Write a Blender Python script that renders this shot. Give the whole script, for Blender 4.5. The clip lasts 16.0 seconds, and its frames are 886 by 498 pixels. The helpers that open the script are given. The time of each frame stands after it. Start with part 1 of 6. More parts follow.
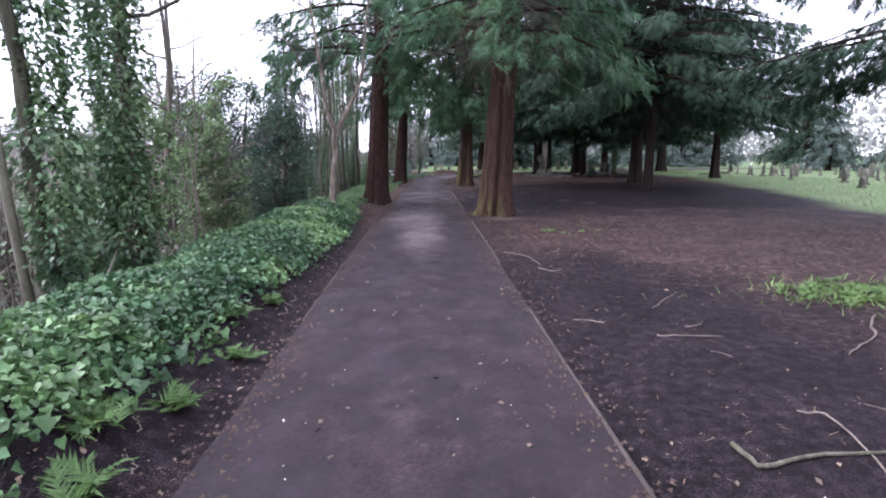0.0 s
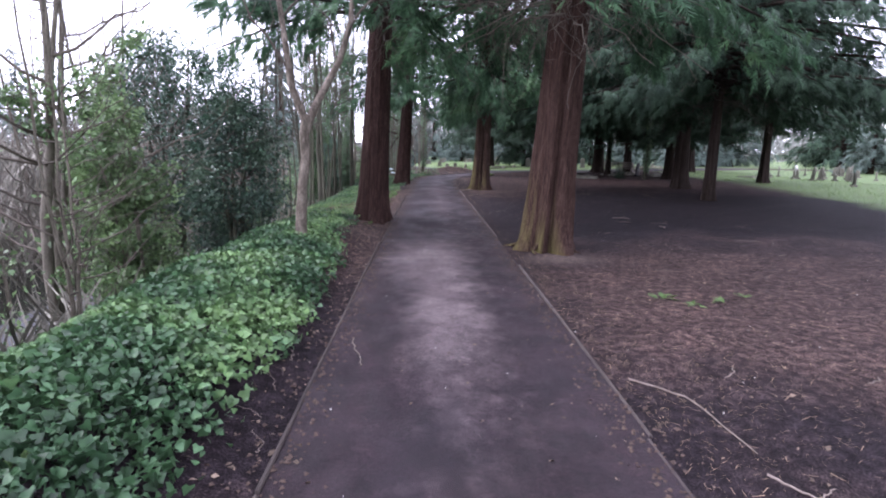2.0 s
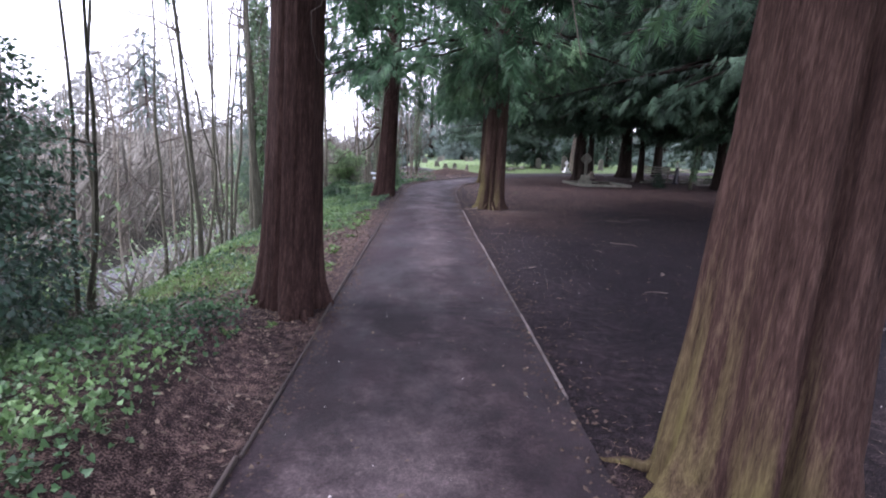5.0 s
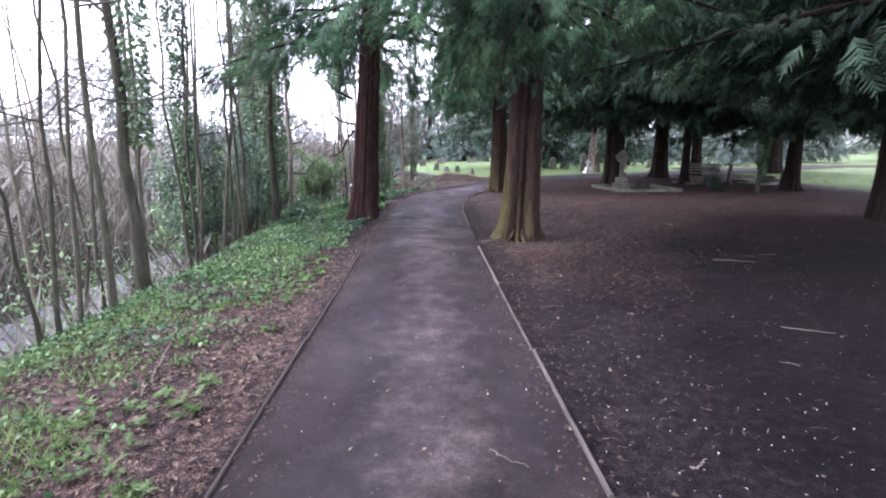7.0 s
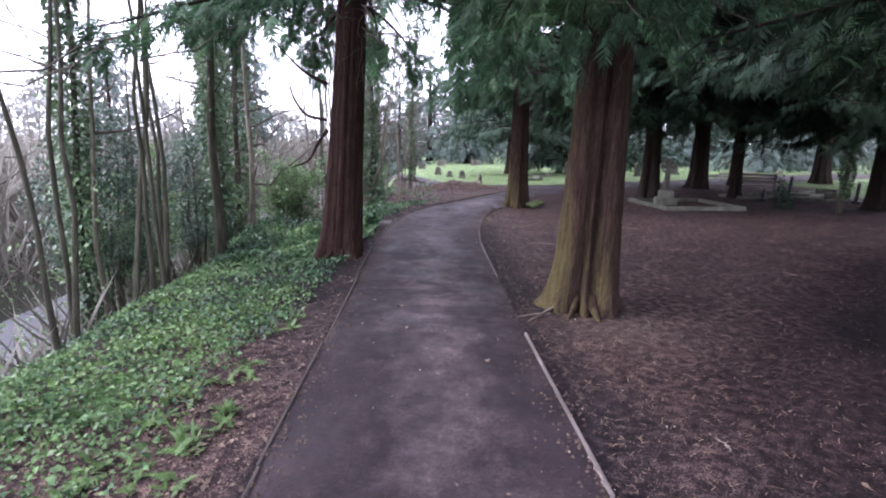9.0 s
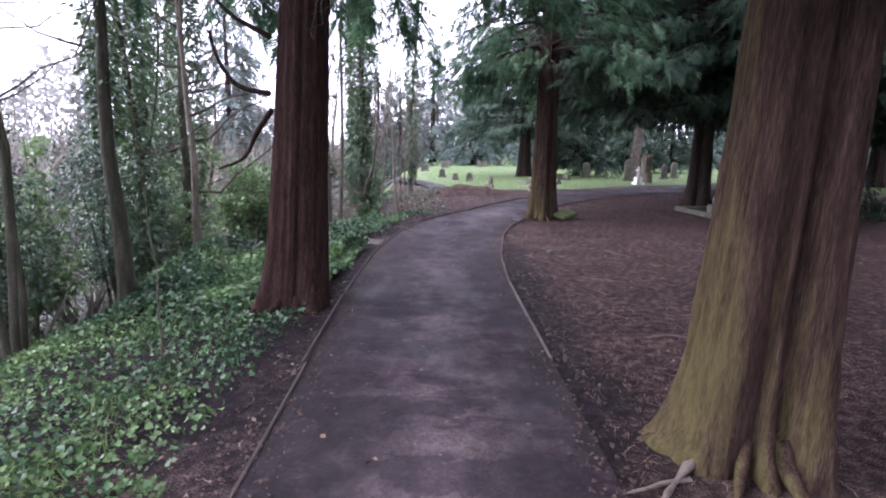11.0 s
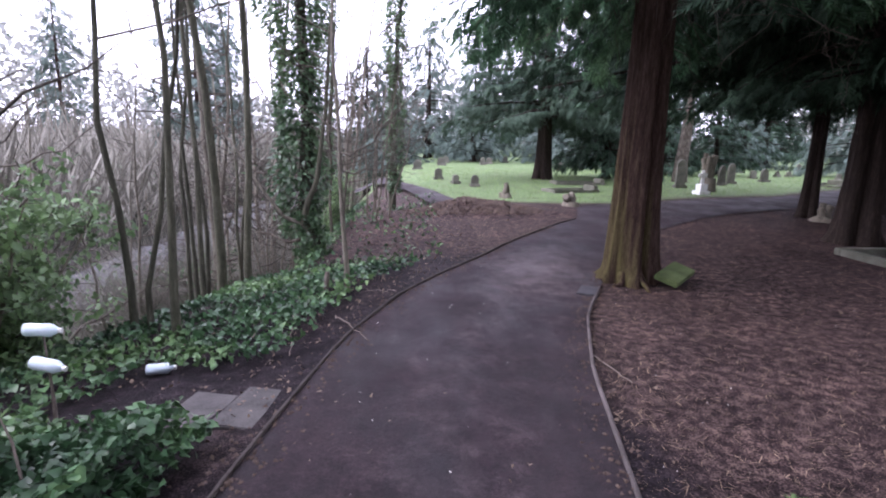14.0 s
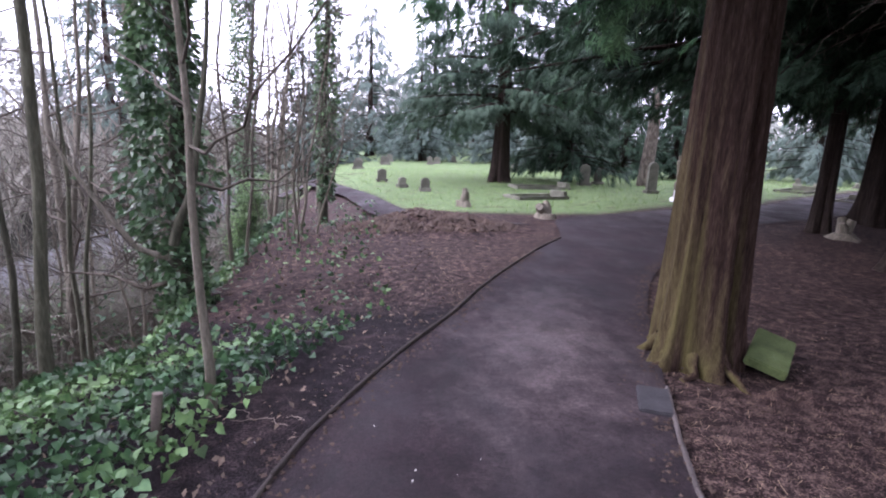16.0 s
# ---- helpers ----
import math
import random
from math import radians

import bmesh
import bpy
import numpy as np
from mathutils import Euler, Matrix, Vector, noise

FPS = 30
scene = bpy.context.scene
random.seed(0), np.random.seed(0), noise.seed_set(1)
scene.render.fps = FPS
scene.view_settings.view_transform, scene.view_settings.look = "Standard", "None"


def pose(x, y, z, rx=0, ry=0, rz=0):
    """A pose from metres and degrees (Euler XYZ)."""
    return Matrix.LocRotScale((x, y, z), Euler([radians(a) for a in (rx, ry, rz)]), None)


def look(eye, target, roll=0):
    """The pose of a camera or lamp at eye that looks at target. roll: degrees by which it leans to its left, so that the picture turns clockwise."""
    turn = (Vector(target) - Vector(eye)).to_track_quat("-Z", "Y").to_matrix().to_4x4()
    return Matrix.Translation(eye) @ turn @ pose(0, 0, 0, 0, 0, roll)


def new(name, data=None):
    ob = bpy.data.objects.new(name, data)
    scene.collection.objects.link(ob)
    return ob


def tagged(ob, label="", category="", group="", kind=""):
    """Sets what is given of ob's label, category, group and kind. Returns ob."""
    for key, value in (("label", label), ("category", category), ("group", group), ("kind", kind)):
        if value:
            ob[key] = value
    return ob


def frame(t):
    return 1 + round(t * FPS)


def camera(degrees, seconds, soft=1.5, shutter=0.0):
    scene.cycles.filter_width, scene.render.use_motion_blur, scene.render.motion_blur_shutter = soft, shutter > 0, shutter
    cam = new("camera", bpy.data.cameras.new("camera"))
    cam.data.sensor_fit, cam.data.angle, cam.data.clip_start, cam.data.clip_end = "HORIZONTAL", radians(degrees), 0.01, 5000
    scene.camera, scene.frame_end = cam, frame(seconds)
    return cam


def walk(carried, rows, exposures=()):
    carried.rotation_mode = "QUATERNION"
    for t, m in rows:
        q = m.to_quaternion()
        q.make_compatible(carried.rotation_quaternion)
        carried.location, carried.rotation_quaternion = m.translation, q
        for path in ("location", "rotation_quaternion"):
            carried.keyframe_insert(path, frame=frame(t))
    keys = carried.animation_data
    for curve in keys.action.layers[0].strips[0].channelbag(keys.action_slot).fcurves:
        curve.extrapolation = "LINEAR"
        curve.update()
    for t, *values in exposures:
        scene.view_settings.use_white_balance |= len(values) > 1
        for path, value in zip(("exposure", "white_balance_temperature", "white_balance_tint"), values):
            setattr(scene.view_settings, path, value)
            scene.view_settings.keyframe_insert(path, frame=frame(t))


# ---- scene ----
cam = camera(78.0, 16.0, soft=2.0)
PATH = [
    (0, (0.039, 3.371, 1.464), (0.094, 5.341, 1.122), 0.0),
    (0.5, (0.029, 4.304, 1.514), (0.083, 6.273, 1.166), 0.1),
    (1, (-0.083, 5.282, 1.553), (-0.025, 7.249, 1.197), 0.4),
    (1.5, (-0.21, 6.49, 1.589), (-0.147, 8.456, 1.228), 0.8),
    (2, (-0.292, 7.802, 1.639), (-0.231, 9.767, 1.27), 1.0),
    (2.5, (-0.333, 9.01, 1.637), (-0.267, 10.975, 1.266), 1.0),
    (3, (-0.245, 10.072, 1.651), (-0.178, 12.036, 1.278), 1.0),
    (3.5, (-0.185, 11.028, 1.683), (-0.113, 12.991, 1.308), 1.2),
    (4, (-0.152, 11.837, 1.74), (-0.077, 13.799, 1.361), 1.4),
    (4.5, (-0.1, 12.888, 1.781), (-0.024, 14.85, 1.398), 1.7),
    (4.7, (-0.085, 13.329, 1.806), (-0.013, 15.289, 1.419), 2.0),
    (6.8, (0.081, 18.795, 1.725), (0.14, 20.758, 1.345), -0.4),
    (7, (0.064, 19.252, 1.755), (0.126, 21.214, 1.37), 0.1),
    (7.5, (0.039, 20.366, 1.849), (0.105, 22.327, 1.46), 0.1),
    (8, (-0.002, 21.514, 1.883), (0.072, 23.474, 1.492), 0.4),
    (8.5, (-0.041, 22.452, 1.853), (0.039, 24.412, 1.463), 0.4),
    (8.7, (-0.048, 22.764, 1.862), (0.029, 24.724, 1.474), 0.6),
    (10.8, (-0.088, 26.054, 1.7), (-0.014, 28.014, 1.31), 1.6),
    (11, (-0.026, 26.442, 1.694), (0.036, 28.404, 1.313), 0.8),
    (11.5, (-0.026, 27.705, 1.71), (0.044, 29.666, 1.323), 1.1),
    (12, (-0.001, 28.82, 1.727), (0.071, 30.779, 1.333), 1.2),
    (12.5, (0.049, 29.86, 1.74), (0.122, 31.819, 1.343), 1.3),
    (13, (0.074, 30.878, 1.659), (0.151, 32.837, 1.261), 1.5),
    (13.5, (0.102, 31.825, 1.652), (0.179, 33.782, 1.25), 1.5),
    (14, (0.13, 32.692, 1.661), (0.21, 34.649, 1.256), 1.6),
    (14.5, (0.132, 33.456, 1.602), (0.226, 35.412, 1.195), 1.8),
    (15, (0.172, 34.221, 1.545), (0.287, 36.176, 1.14), 2.2),
    (15.5, (0.186, 34.889, 1.568), (0.323, 36.842, 1.159), 2.6),
    (16, (0.18, 35.534, 1.574), (0.467, 37.472, 1.171), 2.6),
]
walk(cam, [(t, look(eye, target, roll)) for t, eye, target, roll in PATH], [(s, e, 5900, k) for s, e, k in ((0, 1.62, 23), (0.5, 1.7, 23), (1.5, 1.72, 24), (3.5, 1.78, 25), (4.5, 1.82, 25), (7, 2.2, 24), (7.6, 2.08, 24), (9, 2.02, 25), (11, 2.0, 28), (12.5, 2.22, 27), (13.2, 1.98, 27), (14.5, 1.84, 27), (15.3, 1.93, 27), (16, 1.93, 28))])

# ---- world and light: a bright overcast sky ----
SUN_ELEV, SUN_ROT = 38.0, 272.0
world = bpy.data.worlds.new("overcast")
world.use_nodes = True
scene.world = world
wn, wl = world.node_tree.nodes, world.node_tree.links
wn.clear()
sky = wn.new("ShaderNodeTexSky")
sky.sky_type, sky.sun_disc = "NISHITA", False
sky.sun_elevation, sky.sun_rotation = radians(SUN_ELEV), radians(SUN_ROT)
cloud = wn.new("ShaderNodeMix")
cloud.data_type = "RGBA"
cloud.inputs[0].default_value = 0.88
cloud.inputs[7].default_value = (10.0, 10.1, 11.0, 1)
wb = wn.new("ShaderNodeBackground")
wb.inputs[1].default_value = 0.12
wo = wn.new("ShaderNodeOutputWorld")
wl.new(sky.outputs[0], cloud.inputs[6])
wl.new(cloud.outputs[2], wb.inputs[0])
wl.new(wb.outputs[0], wo.inputs[0])
sun = new("sun", bpy.data.lights.new("sun", "SUN"))
sun.data.energy, sun.data.angle, sun.data.color = 1.3, radians(35), (1.0, 0.97, 0.93)
sun.matrix_world = look((0, 0, 30), (0 - math.cos(radians(SUN_ELEV)) * math.sin(radians(SUN_ROT)), 0 - math.cos(radians(SUN_ELEV)) * math.cos(radians(SUN_ROT)), 30 - math.sin(radians(SUN_ELEV))))



# ---- materials ----
def material(name, stops, scale=4.0, rough=0.9, bump=0.3, bump_scale=60.0, detail=8.0, fine=0.35, stretch=(1, 1, 1), spec=0.3, island=0.0, trans=0.0, obvar=0.0, moss=0.0):
    """Colour stops [(pos, rgb)] over two scales of noise, with relief. island: brightness change from piece to piece."""
    m = bpy.data.materials.new(name)
    m.use_nodes = True
    n, l = m.node_tree.nodes, m.node_tree.links
    b = n["Principled BSDF"]
    b.inputs["Roughness"].default_value = rough
    b.inputs["Specular IOR Level"].default_value = spec
    tc = n.new("ShaderNodeTexCoord")
    mp = n.new("ShaderNodeMapping")
    mp.inputs["Scale"].default_value = stretch
    l.new(tc.outputs["Object"], mp.inputs[0])
    a = n.new("ShaderNodeTexNoise")
    a.inputs["Scale"].default_value, a.inputs["Detail"].default_value = scale, detail
    c = n.new("ShaderNodeTexNoise")
    c.inputs["Scale"].default_value, c.inputs["Detail"].default_value = bump_scale, 4.0
    l.new(mp.outputs[0], a.inputs[0])
    l.new(mp.outputs[0], c.inputs[0])
    mx = n.new("ShaderNodeMix")
    mx.inputs[0].default_value = fine
    l.new(a.outputs[0], mx.inputs[2])
    l.new(c.outputs[0], mx.inputs[3])
    r = n.new("ShaderNodeValToRGB")
    while len(r.color_ramp.elements) < len(stops):
        r.color_ramp.elements.new(0.5)
    for e, (p, col) in zip(r.color_ramp.elements, stops):
        e.position, e.color = p, (*col, 1)
    l.new(mx.outputs[0], r.inputs[0])
    out = r.outputs[0]
    if moss:
        # yellow-green algae low on the trunk, in streaks on one weather side
        sx = n.new("ShaderNodeSeparateXYZ")
        l.new(tc.outputs["Object"], sx.inputs[0])
        hz = n.new("ShaderNodeMapRange")
        hz.inputs[1].default_value, hz.inputs[2].default_value, hz.inputs[3].default_value, hz.inputs[4].default_value = 0.0, moss, 0.5, -0.05
        l.new(sx.outputs[2], hz.inputs[0])
        ad = n.new("ShaderNodeMath")
        ad.operation = "ADD"
        l.new(hz.outputs[0], ad.inputs[0])
        l.new(mx.outputs[0], ad.inputs[1])
        patch = n.new("ShaderNodeTexNoise")
        patch.inputs["Scale"].default_value, patch.inputs["Detail"].default_value = 2.2, 6.0
        l.new(mp.outputs[0], patch.inputs[0])
        geo_n, sn = n.new("ShaderNodeNewGeometry"), n.new("ShaderNodeSeparateXYZ")
        l.new(geo_n.outputs["Normal"], sn.inputs[0])
        west = n.new("ShaderNodeMath")
        west.operation = "MULTIPLY_ADD"
        west.inputs[1].default_value = -0.4
        l.new(sn.outputs[0], west.inputs[0])
        l.new(patch.outputs[0], west.inputs[2])
        tot = n.new("ShaderNodeMath")
        tot.operation = "ADD"
        l.new(ad.outputs[0], tot.inputs[0])
        l.new(west.outputs[0], tot.inputs[1])
        mm = n.new("ShaderNodeMapRange")
        mm.inputs[1].default_value, mm.inputs[2].default_value, mm.inputs[4].default_value = 1.47, 1.98, 0.68
        l.new(tot.outputs[0], mm.inputs[0])
        cm = n.new("ShaderNodeMix")
        cm.data_type = "RGBA"
        cm.inputs[7].default_value = (0.11, 0.1, 0.036, 1)
        l.new(mm.outputs[0], cm.inputs[0])
        l.new(out, cm.inputs[6])
        out = cm.outputs[2]
    for amount, node, sock in ((island, "ShaderNodeNewGeometry", "Random Per Island"), (obvar, "ShaderNodeObjectInfo", "Random")):
        if amount:
            g = n.new(node)
            mr = n.new("ShaderNodeMapRange")
            mr.inputs[3].default_value, mr.inputs[4].default_value = 1 - amount, 1 + amount
            l.new(g.outputs[sock], mr.inputs[0])
            hv = n.new("ShaderNodeHueSaturation")
            l.new(mr.outputs[0], hv.inputs["Value"])
            l.new(out, hv.inputs["Color"])
            out = hv.outputs[0]
    l.new(out, b.inputs["Base Color"])
    if bump:
        bp = n.new("ShaderNodeBump")
        bp.inputs["Strength"].default_value, bp.inputs["Distance"].default_value = bump, 0.02
        l.new(mx.outputs[0], bp.inputs["Height"])
        l.new(bp.outputs[0], b.inputs["Normal"])
    if trans:
        o = n["Material Output"]
        t = n.new("ShaderNodeBsdfTranslucent")
        l.new(out, t.inputs[0])
        ms = n.new("ShaderNodeMixShader")
        ms.inputs[0].default_value = trans
        l.new(b.outputs[0], ms.inputs[1])
        l.new(t.outputs[0], ms.inputs[2])
        l.new(ms.outputs[0], o.inputs[0])
    return m


M_ROAD = material("asphalt_road", [(0.3, (0.07, 0.07, 0.074)), (0.7, (0.125, 0.125, 0.132))], 1.2, 0.8, 0.2, 80)
M_LINE = material("road_paint", [(0.3, (0.55, 0.55, 0.53)), (0.6, (0.8, 0.8, 0.78))], 12, 0.7, 0.1)
M_KERB = material("weathered_edging_board", [(0.3, (0.05, 0.041, 0.038)), (0.55, (0.11, 0.092, 0.088)), (0.75, (0.22, 0.185, 0.175))], 3, 0.9, 0.5, 50, stretch=(6, 1, 6), obvar=0.35)
M_KERBD = material("damp_edging_board", [(0.3, (0.03, 0.024, 0.022)), (0.7, (0.085, 0.068, 0.06))], 3, 0.85, 0.5, 50, stretch=(6, 1, 6), obvar=0.2)
M_BARK = material("fibrous_red_bark", [(0.3, (0.011, 0.006, 0.0055)), (0.5, (0.034, 0.019, 0.016)), (0.72, (0.09, 0.055, 0.046))], 7, 0.95, 1.0, 34, 10, 0.5, spec=0.1, stretch=(4.2, 4.2, 0.4))
M_BARKM = material("mossy_red_bark", [(0.3, (0.014, 0.0085, 0.0075)), (0.5, (0.046, 0.0285, 0.023)), (0.72, (0.115, 0.075, 0.06))], 7, 0.95, 1.0, 34, 10, 0.5, spec=0.1, stretch=(4.2, 4.2, 0.4), moss=3.2)
M_BARKN = material("lightly_mossy_red_bark", [(0.3, (0.014, 0.0078, 0.007)), (0.5, (0.046, 0.027, 0.022)), (0.72, (0.115, 0.071, 0.058))], 7, 0.95, 1.0, 34, 10, 0.5, spec=0.1, stretch=(4.2, 4.2, 0.4), moss=1.5)
M_BARKG = material("brown_tree_bark", [(0.25, (0.055, 0.05, 0.038)), (0.5, (0.145, 0.128, 0.1)), (0.78, (0.28, 0.25, 0.205))], 9, 0.95, 0.7, 45, 10, 0.4, stretch=(2, 2, 0.5), obvar=0.25)
M_BARKP = material("pale_smooth_bark", [(0.32, (0.035, 0.03, 0.022)), (0.48, (0.115, 0.095, 0.075)), (0.66, (0.27, 0.23, 0.19))], 11, 0.9, 0.6, 55, 10, 0.4, stretch=(1.4, 1.4, 0.5))
M_TWIG = material("bare_twigs", [(0.3, (0.045, 0.037, 0.03)), (0.7, (0.125, 0.106, 0.086))], 5, 0.9, 0.0, obvar=0.3)
M_CEDAR = material("cedar_sprays", [(0.32, (0.02, 0.045, 0.025)), (0.52, (0.058, 0.12, 0.062)), (0.72, (0.15, 0.255, 0.12))], 0.9, 0.55, 0.0, 30, 4, 0.2, spec=0.2, island=0.45, trans=0.42)
M_FIR = material("grey_fir_sprays", [(0.3, (0.022, 0.042, 0.029)), (0.7, (0.085, 0.125, 0.085))], 0.8, 0.7, 0.0, 30, 4, 0.3, spec=0.1, island=0.4, trans=0.2)
M_YEW = material("dark_yew_foliage", [(0.3, (0.011, 0.024, 0.016)), (0.7, (0.055, 0.095, 0.058))], 1.3, 0.65, 0.0, 30, 4, 0.3, spec=0.12, island=0.45, trans=0.15)
# far evergreens: green paled and greyed to stand in for haze
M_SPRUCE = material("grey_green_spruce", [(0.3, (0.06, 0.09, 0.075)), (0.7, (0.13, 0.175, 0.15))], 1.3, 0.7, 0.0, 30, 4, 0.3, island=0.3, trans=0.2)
M_IVY = material("ivy_leaves", [(0.34, (0.018, 0.043, 0.022)), (0.49, (0.054, 0.115, 0.05)), (0.64, (0.145, 0.242, 0.092))], 1.1, 0.42, 0.0, 20, 4, 0.25, spec=0.32, island=0.5, trans=0.18)
M_HERB = material("fresh_green_herbs", [(0.3, (0.045, 0.1, 0.03)), (0.5, (0.1, 0.18, 0.055)), (0.7, (0.2, 0.29, 0.1))], 1.5, 0.55, 0.0, island=0.3, trans=0.3)
M_SHRUB = material("evergreen_shrub_leaves", [(0.3, (0.075, 0.14, 0.06)), (0.7, (0.23, 0.34, 0.15))], 1.5, 0.42, 0.0, 20, 4, 0.25, spec=0.5, island=0.5, trans=0.35)
M_DRY = material("fallen_leaves", [(0.3, (0.045, 0.032, 0.024)), (0.7, (0.21, 0.155, 0.115))], 3, 0.8, 0.0, island=0.5)
M_SLABL = material("pale_chips", [(0.3, (0.3, 0.28, 0.26)), (0.7, (0.55, 0.52, 0.5))], 9, 0.8, 0.0, island=0.4)
# pale grey-green that carries the distance haze in the colour itself
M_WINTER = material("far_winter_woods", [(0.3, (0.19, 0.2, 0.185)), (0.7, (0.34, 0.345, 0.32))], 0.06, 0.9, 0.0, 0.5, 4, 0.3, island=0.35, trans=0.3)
# darker copy of the fibrous bark, with the crowns' shade put into its colour
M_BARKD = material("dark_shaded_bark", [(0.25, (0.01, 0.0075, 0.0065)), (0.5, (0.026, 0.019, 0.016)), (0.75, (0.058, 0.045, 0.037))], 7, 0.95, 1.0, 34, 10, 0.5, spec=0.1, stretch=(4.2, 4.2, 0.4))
M_BRUSH = material("grey_brushwood", [(0.3, (0.1, 0.094, 0.075)), (0.7, (0.29, 0.275, 0.23))], 0.4, 0.9, 0.0, island=0.45)
M_IVYT = material("climbing_ivy_leaves", [(0.3, (0.034, 0.075, 0.038)), (0.5, (0.08, 0.145, 0.066)), (0.7, (0.17, 0.25, 0.11))], 1.0, 0.4, 0.0, 20, 4, 0.25, spec=0.5, island=0.45, trans=0.2)
M_HOLLY = material("dark_glossy_holly", [(0.3, (0.022, 0.05, 0.034)), (0.5, (0.046, 0.094, 0.06)), (0.7, (0.11, 0.175, 0.1))], 1.2, 0.33, 0.0, 20, 4, 0.25, spec=0.5, island=0.5, trans=0.2)
M_BARKS = material("mossy_stem_bark", [(0.25, (0.026, 0.026, 0.018)), (0.5, (0.068, 0.066, 0.046)), (0.78, (0.16, 0.153, 0.112))], 8, 0.95, 0.6, 45, 10, 0.4, stretch=(2, 2, 0.4), obvar=0.3)
M_BARKL = material("pale_greenish_bark", [(0.25, (0.06, 0.058, 0.04)), (0.5, (0.15, 0.14, 0.105)), (0.78, (0.27, 0.25, 0.2))], 5, 0.9, 0.5, 45, 8, 0.4, stretch=(1.5, 1.5, 0.5))
M_NEEDLE = material("shed_needles", [(0.3, (0.08, 0.05, 0.034)), (0.7, (0.38, 0.28, 0.19))], 2, 0.9, 0.0, island=0.45)
M_GRASS = material("grass_blades", [(0.3, (0.085, 0.16, 0.042)), (0.7, (0.24, 0.33, 0.12))], 0.8, 0.7, 0.0, island=0.3, trans=0.3)
M_STONE = material("weathered_gravestone", [(0.25, (0.06, 0.06, 0.047)), (0.5, (0.14, 0.135, 0.11)), (0.75, (0.27, 0.255, 0.22))], 3.5, 0.95, 0.5, 50, obvar=0.35)
M_MARBLE = material("white_marble", [(0.3, (0.62, 0.62, 0.6)), (0.7, (0.82, 0.82, 0.8))], 4, 0.6, 0.1)
M_MOSS = material("mossy_stone", [(0.3, (0.045, 0.065, 0.022)), (0.6, (0.11, 0.145, 0.055)), (0.8, (0.22, 0.22, 0.15))], 5, 0.95, 0.6, 60)
M_PLASTIC = material("milky_plastic", [(0.3, (0.55, 0.66, 0.74)), (0.7, (0.74, 0.82, 0.88))], 6, 0.3, 0.05, spec=0.5)
M_SLAB = material("concrete_slab", [(0.3, (0.032, 0.03, 0.03)), (0.5, (0.07, 0.064, 0.063)), (0.7, (0.1, 0.095, 0.088))], 5, 0.9, 0.5, 70, obvar=0.15)
M_EARTH = material("dug_earth", [(0.3, (0.035, 0.023, 0.018)), (0.7, (0.1, 0.07, 0.055))], 5, 0.95, 0.8, 40)


# ---- mesh tools ----
class Geo:
    """Collects vertices and faces, and links them as one mesh object."""

    def __init__(self):
        self.v, self.f, self.n = [], {3: [], 4: []}, 0

    def add(self, v, f):
        v, f = np.asarray(v, float), np.asarray(f, int)
        self.v.append(v)
        self.f[f.shape[1]].append(f + self.n)
        self.n += len(v)

    def mesh(self, name, mat, smooth=False):
        me = bpy.data.meshes.new(name)
        v = np.concatenate(self.v)
        me.vertices.add(len(v))
        me.vertices.foreach_set("co", v.astype(np.float32).ravel())
        tri = np.concatenate(self.f[3]) if self.f[3] else np.zeros((0, 3), int)
        quad = np.concatenate(self.f[4]) if self.f[4] else np.zeros((0, 4), int)
        me.loops.add(tri.size + quad.size)
        me.loops.foreach_set("vertex_index", np.r_[tri.ravel(), quad.ravel()].astype(np.int32))
        me.polygons.add(len(tri) + len(quad))
        starts = np.r_[np.arange(len(tri)) * 3, tri.size + np.arange(len(quad)) * 4]
        me.polygons.foreach_set("loop_start", starts.astype(np.int32))
        me.materials.append(mat)
        me.update(calc_edges=True)
        if smooth:
            me.polygons.foreach_set("use_smooth", np.ones(len(me.polygons), bool))
        return me

    def link(self, name, mat, parent=None, smooth=False, label=""):
        ob = new(name, self.mesh(name, mat, smooth))
        if parent:
            ob.parent = parent
        return tagged(ob, label)


def tube(geo, pts, radii, sides=6, flute=None, cap=False):
    """A tapered tube along pts. flute(angle, n) scales the radius."""
    pts = np.asarray(pts, float)
    tan = np.gradient(pts, axis=0)
    tan /= np.linalg.norm(tan, axis=1)[:, None] + 1e-9
    u = np.cross(tan, np.eye(3)[np.abs(tan).max(axis=0).argmin()])
    u /= np.linalg.norm(u, axis=1)[:, None] + 1e-9
    w = np.cross(tan, u)
    a = np.arange(sides) * 2 * math.pi / sides
    r = np.repeat(np.asarray(radii, float)[:, None], sides, 1)
    if flute is not None:
        r = r * flute
    v = pts[:, None] + r[:, :, None] * (np.cos(a)[None, :, None] * u[:, None] + np.sin(a)[None, :, None] * w[:, None])
    i, j = np.meshgrid(np.arange(len(pts) - 1), np.arange(sides), indexing="ij")
    k = (j + 1) % sides
    q = np.stack([i * sides + j, i * sides + k, (i + 1) * sides + k, (i + 1) * sides + j], -1).reshape(-1, 4)
    geo.add(v.reshape(-1, 3), q)
    if cap:
        geo.add(np.concatenate([v[-1], pts[-1:]]), [(n, (n + 1) % sides, sides) for n in range(sides)])


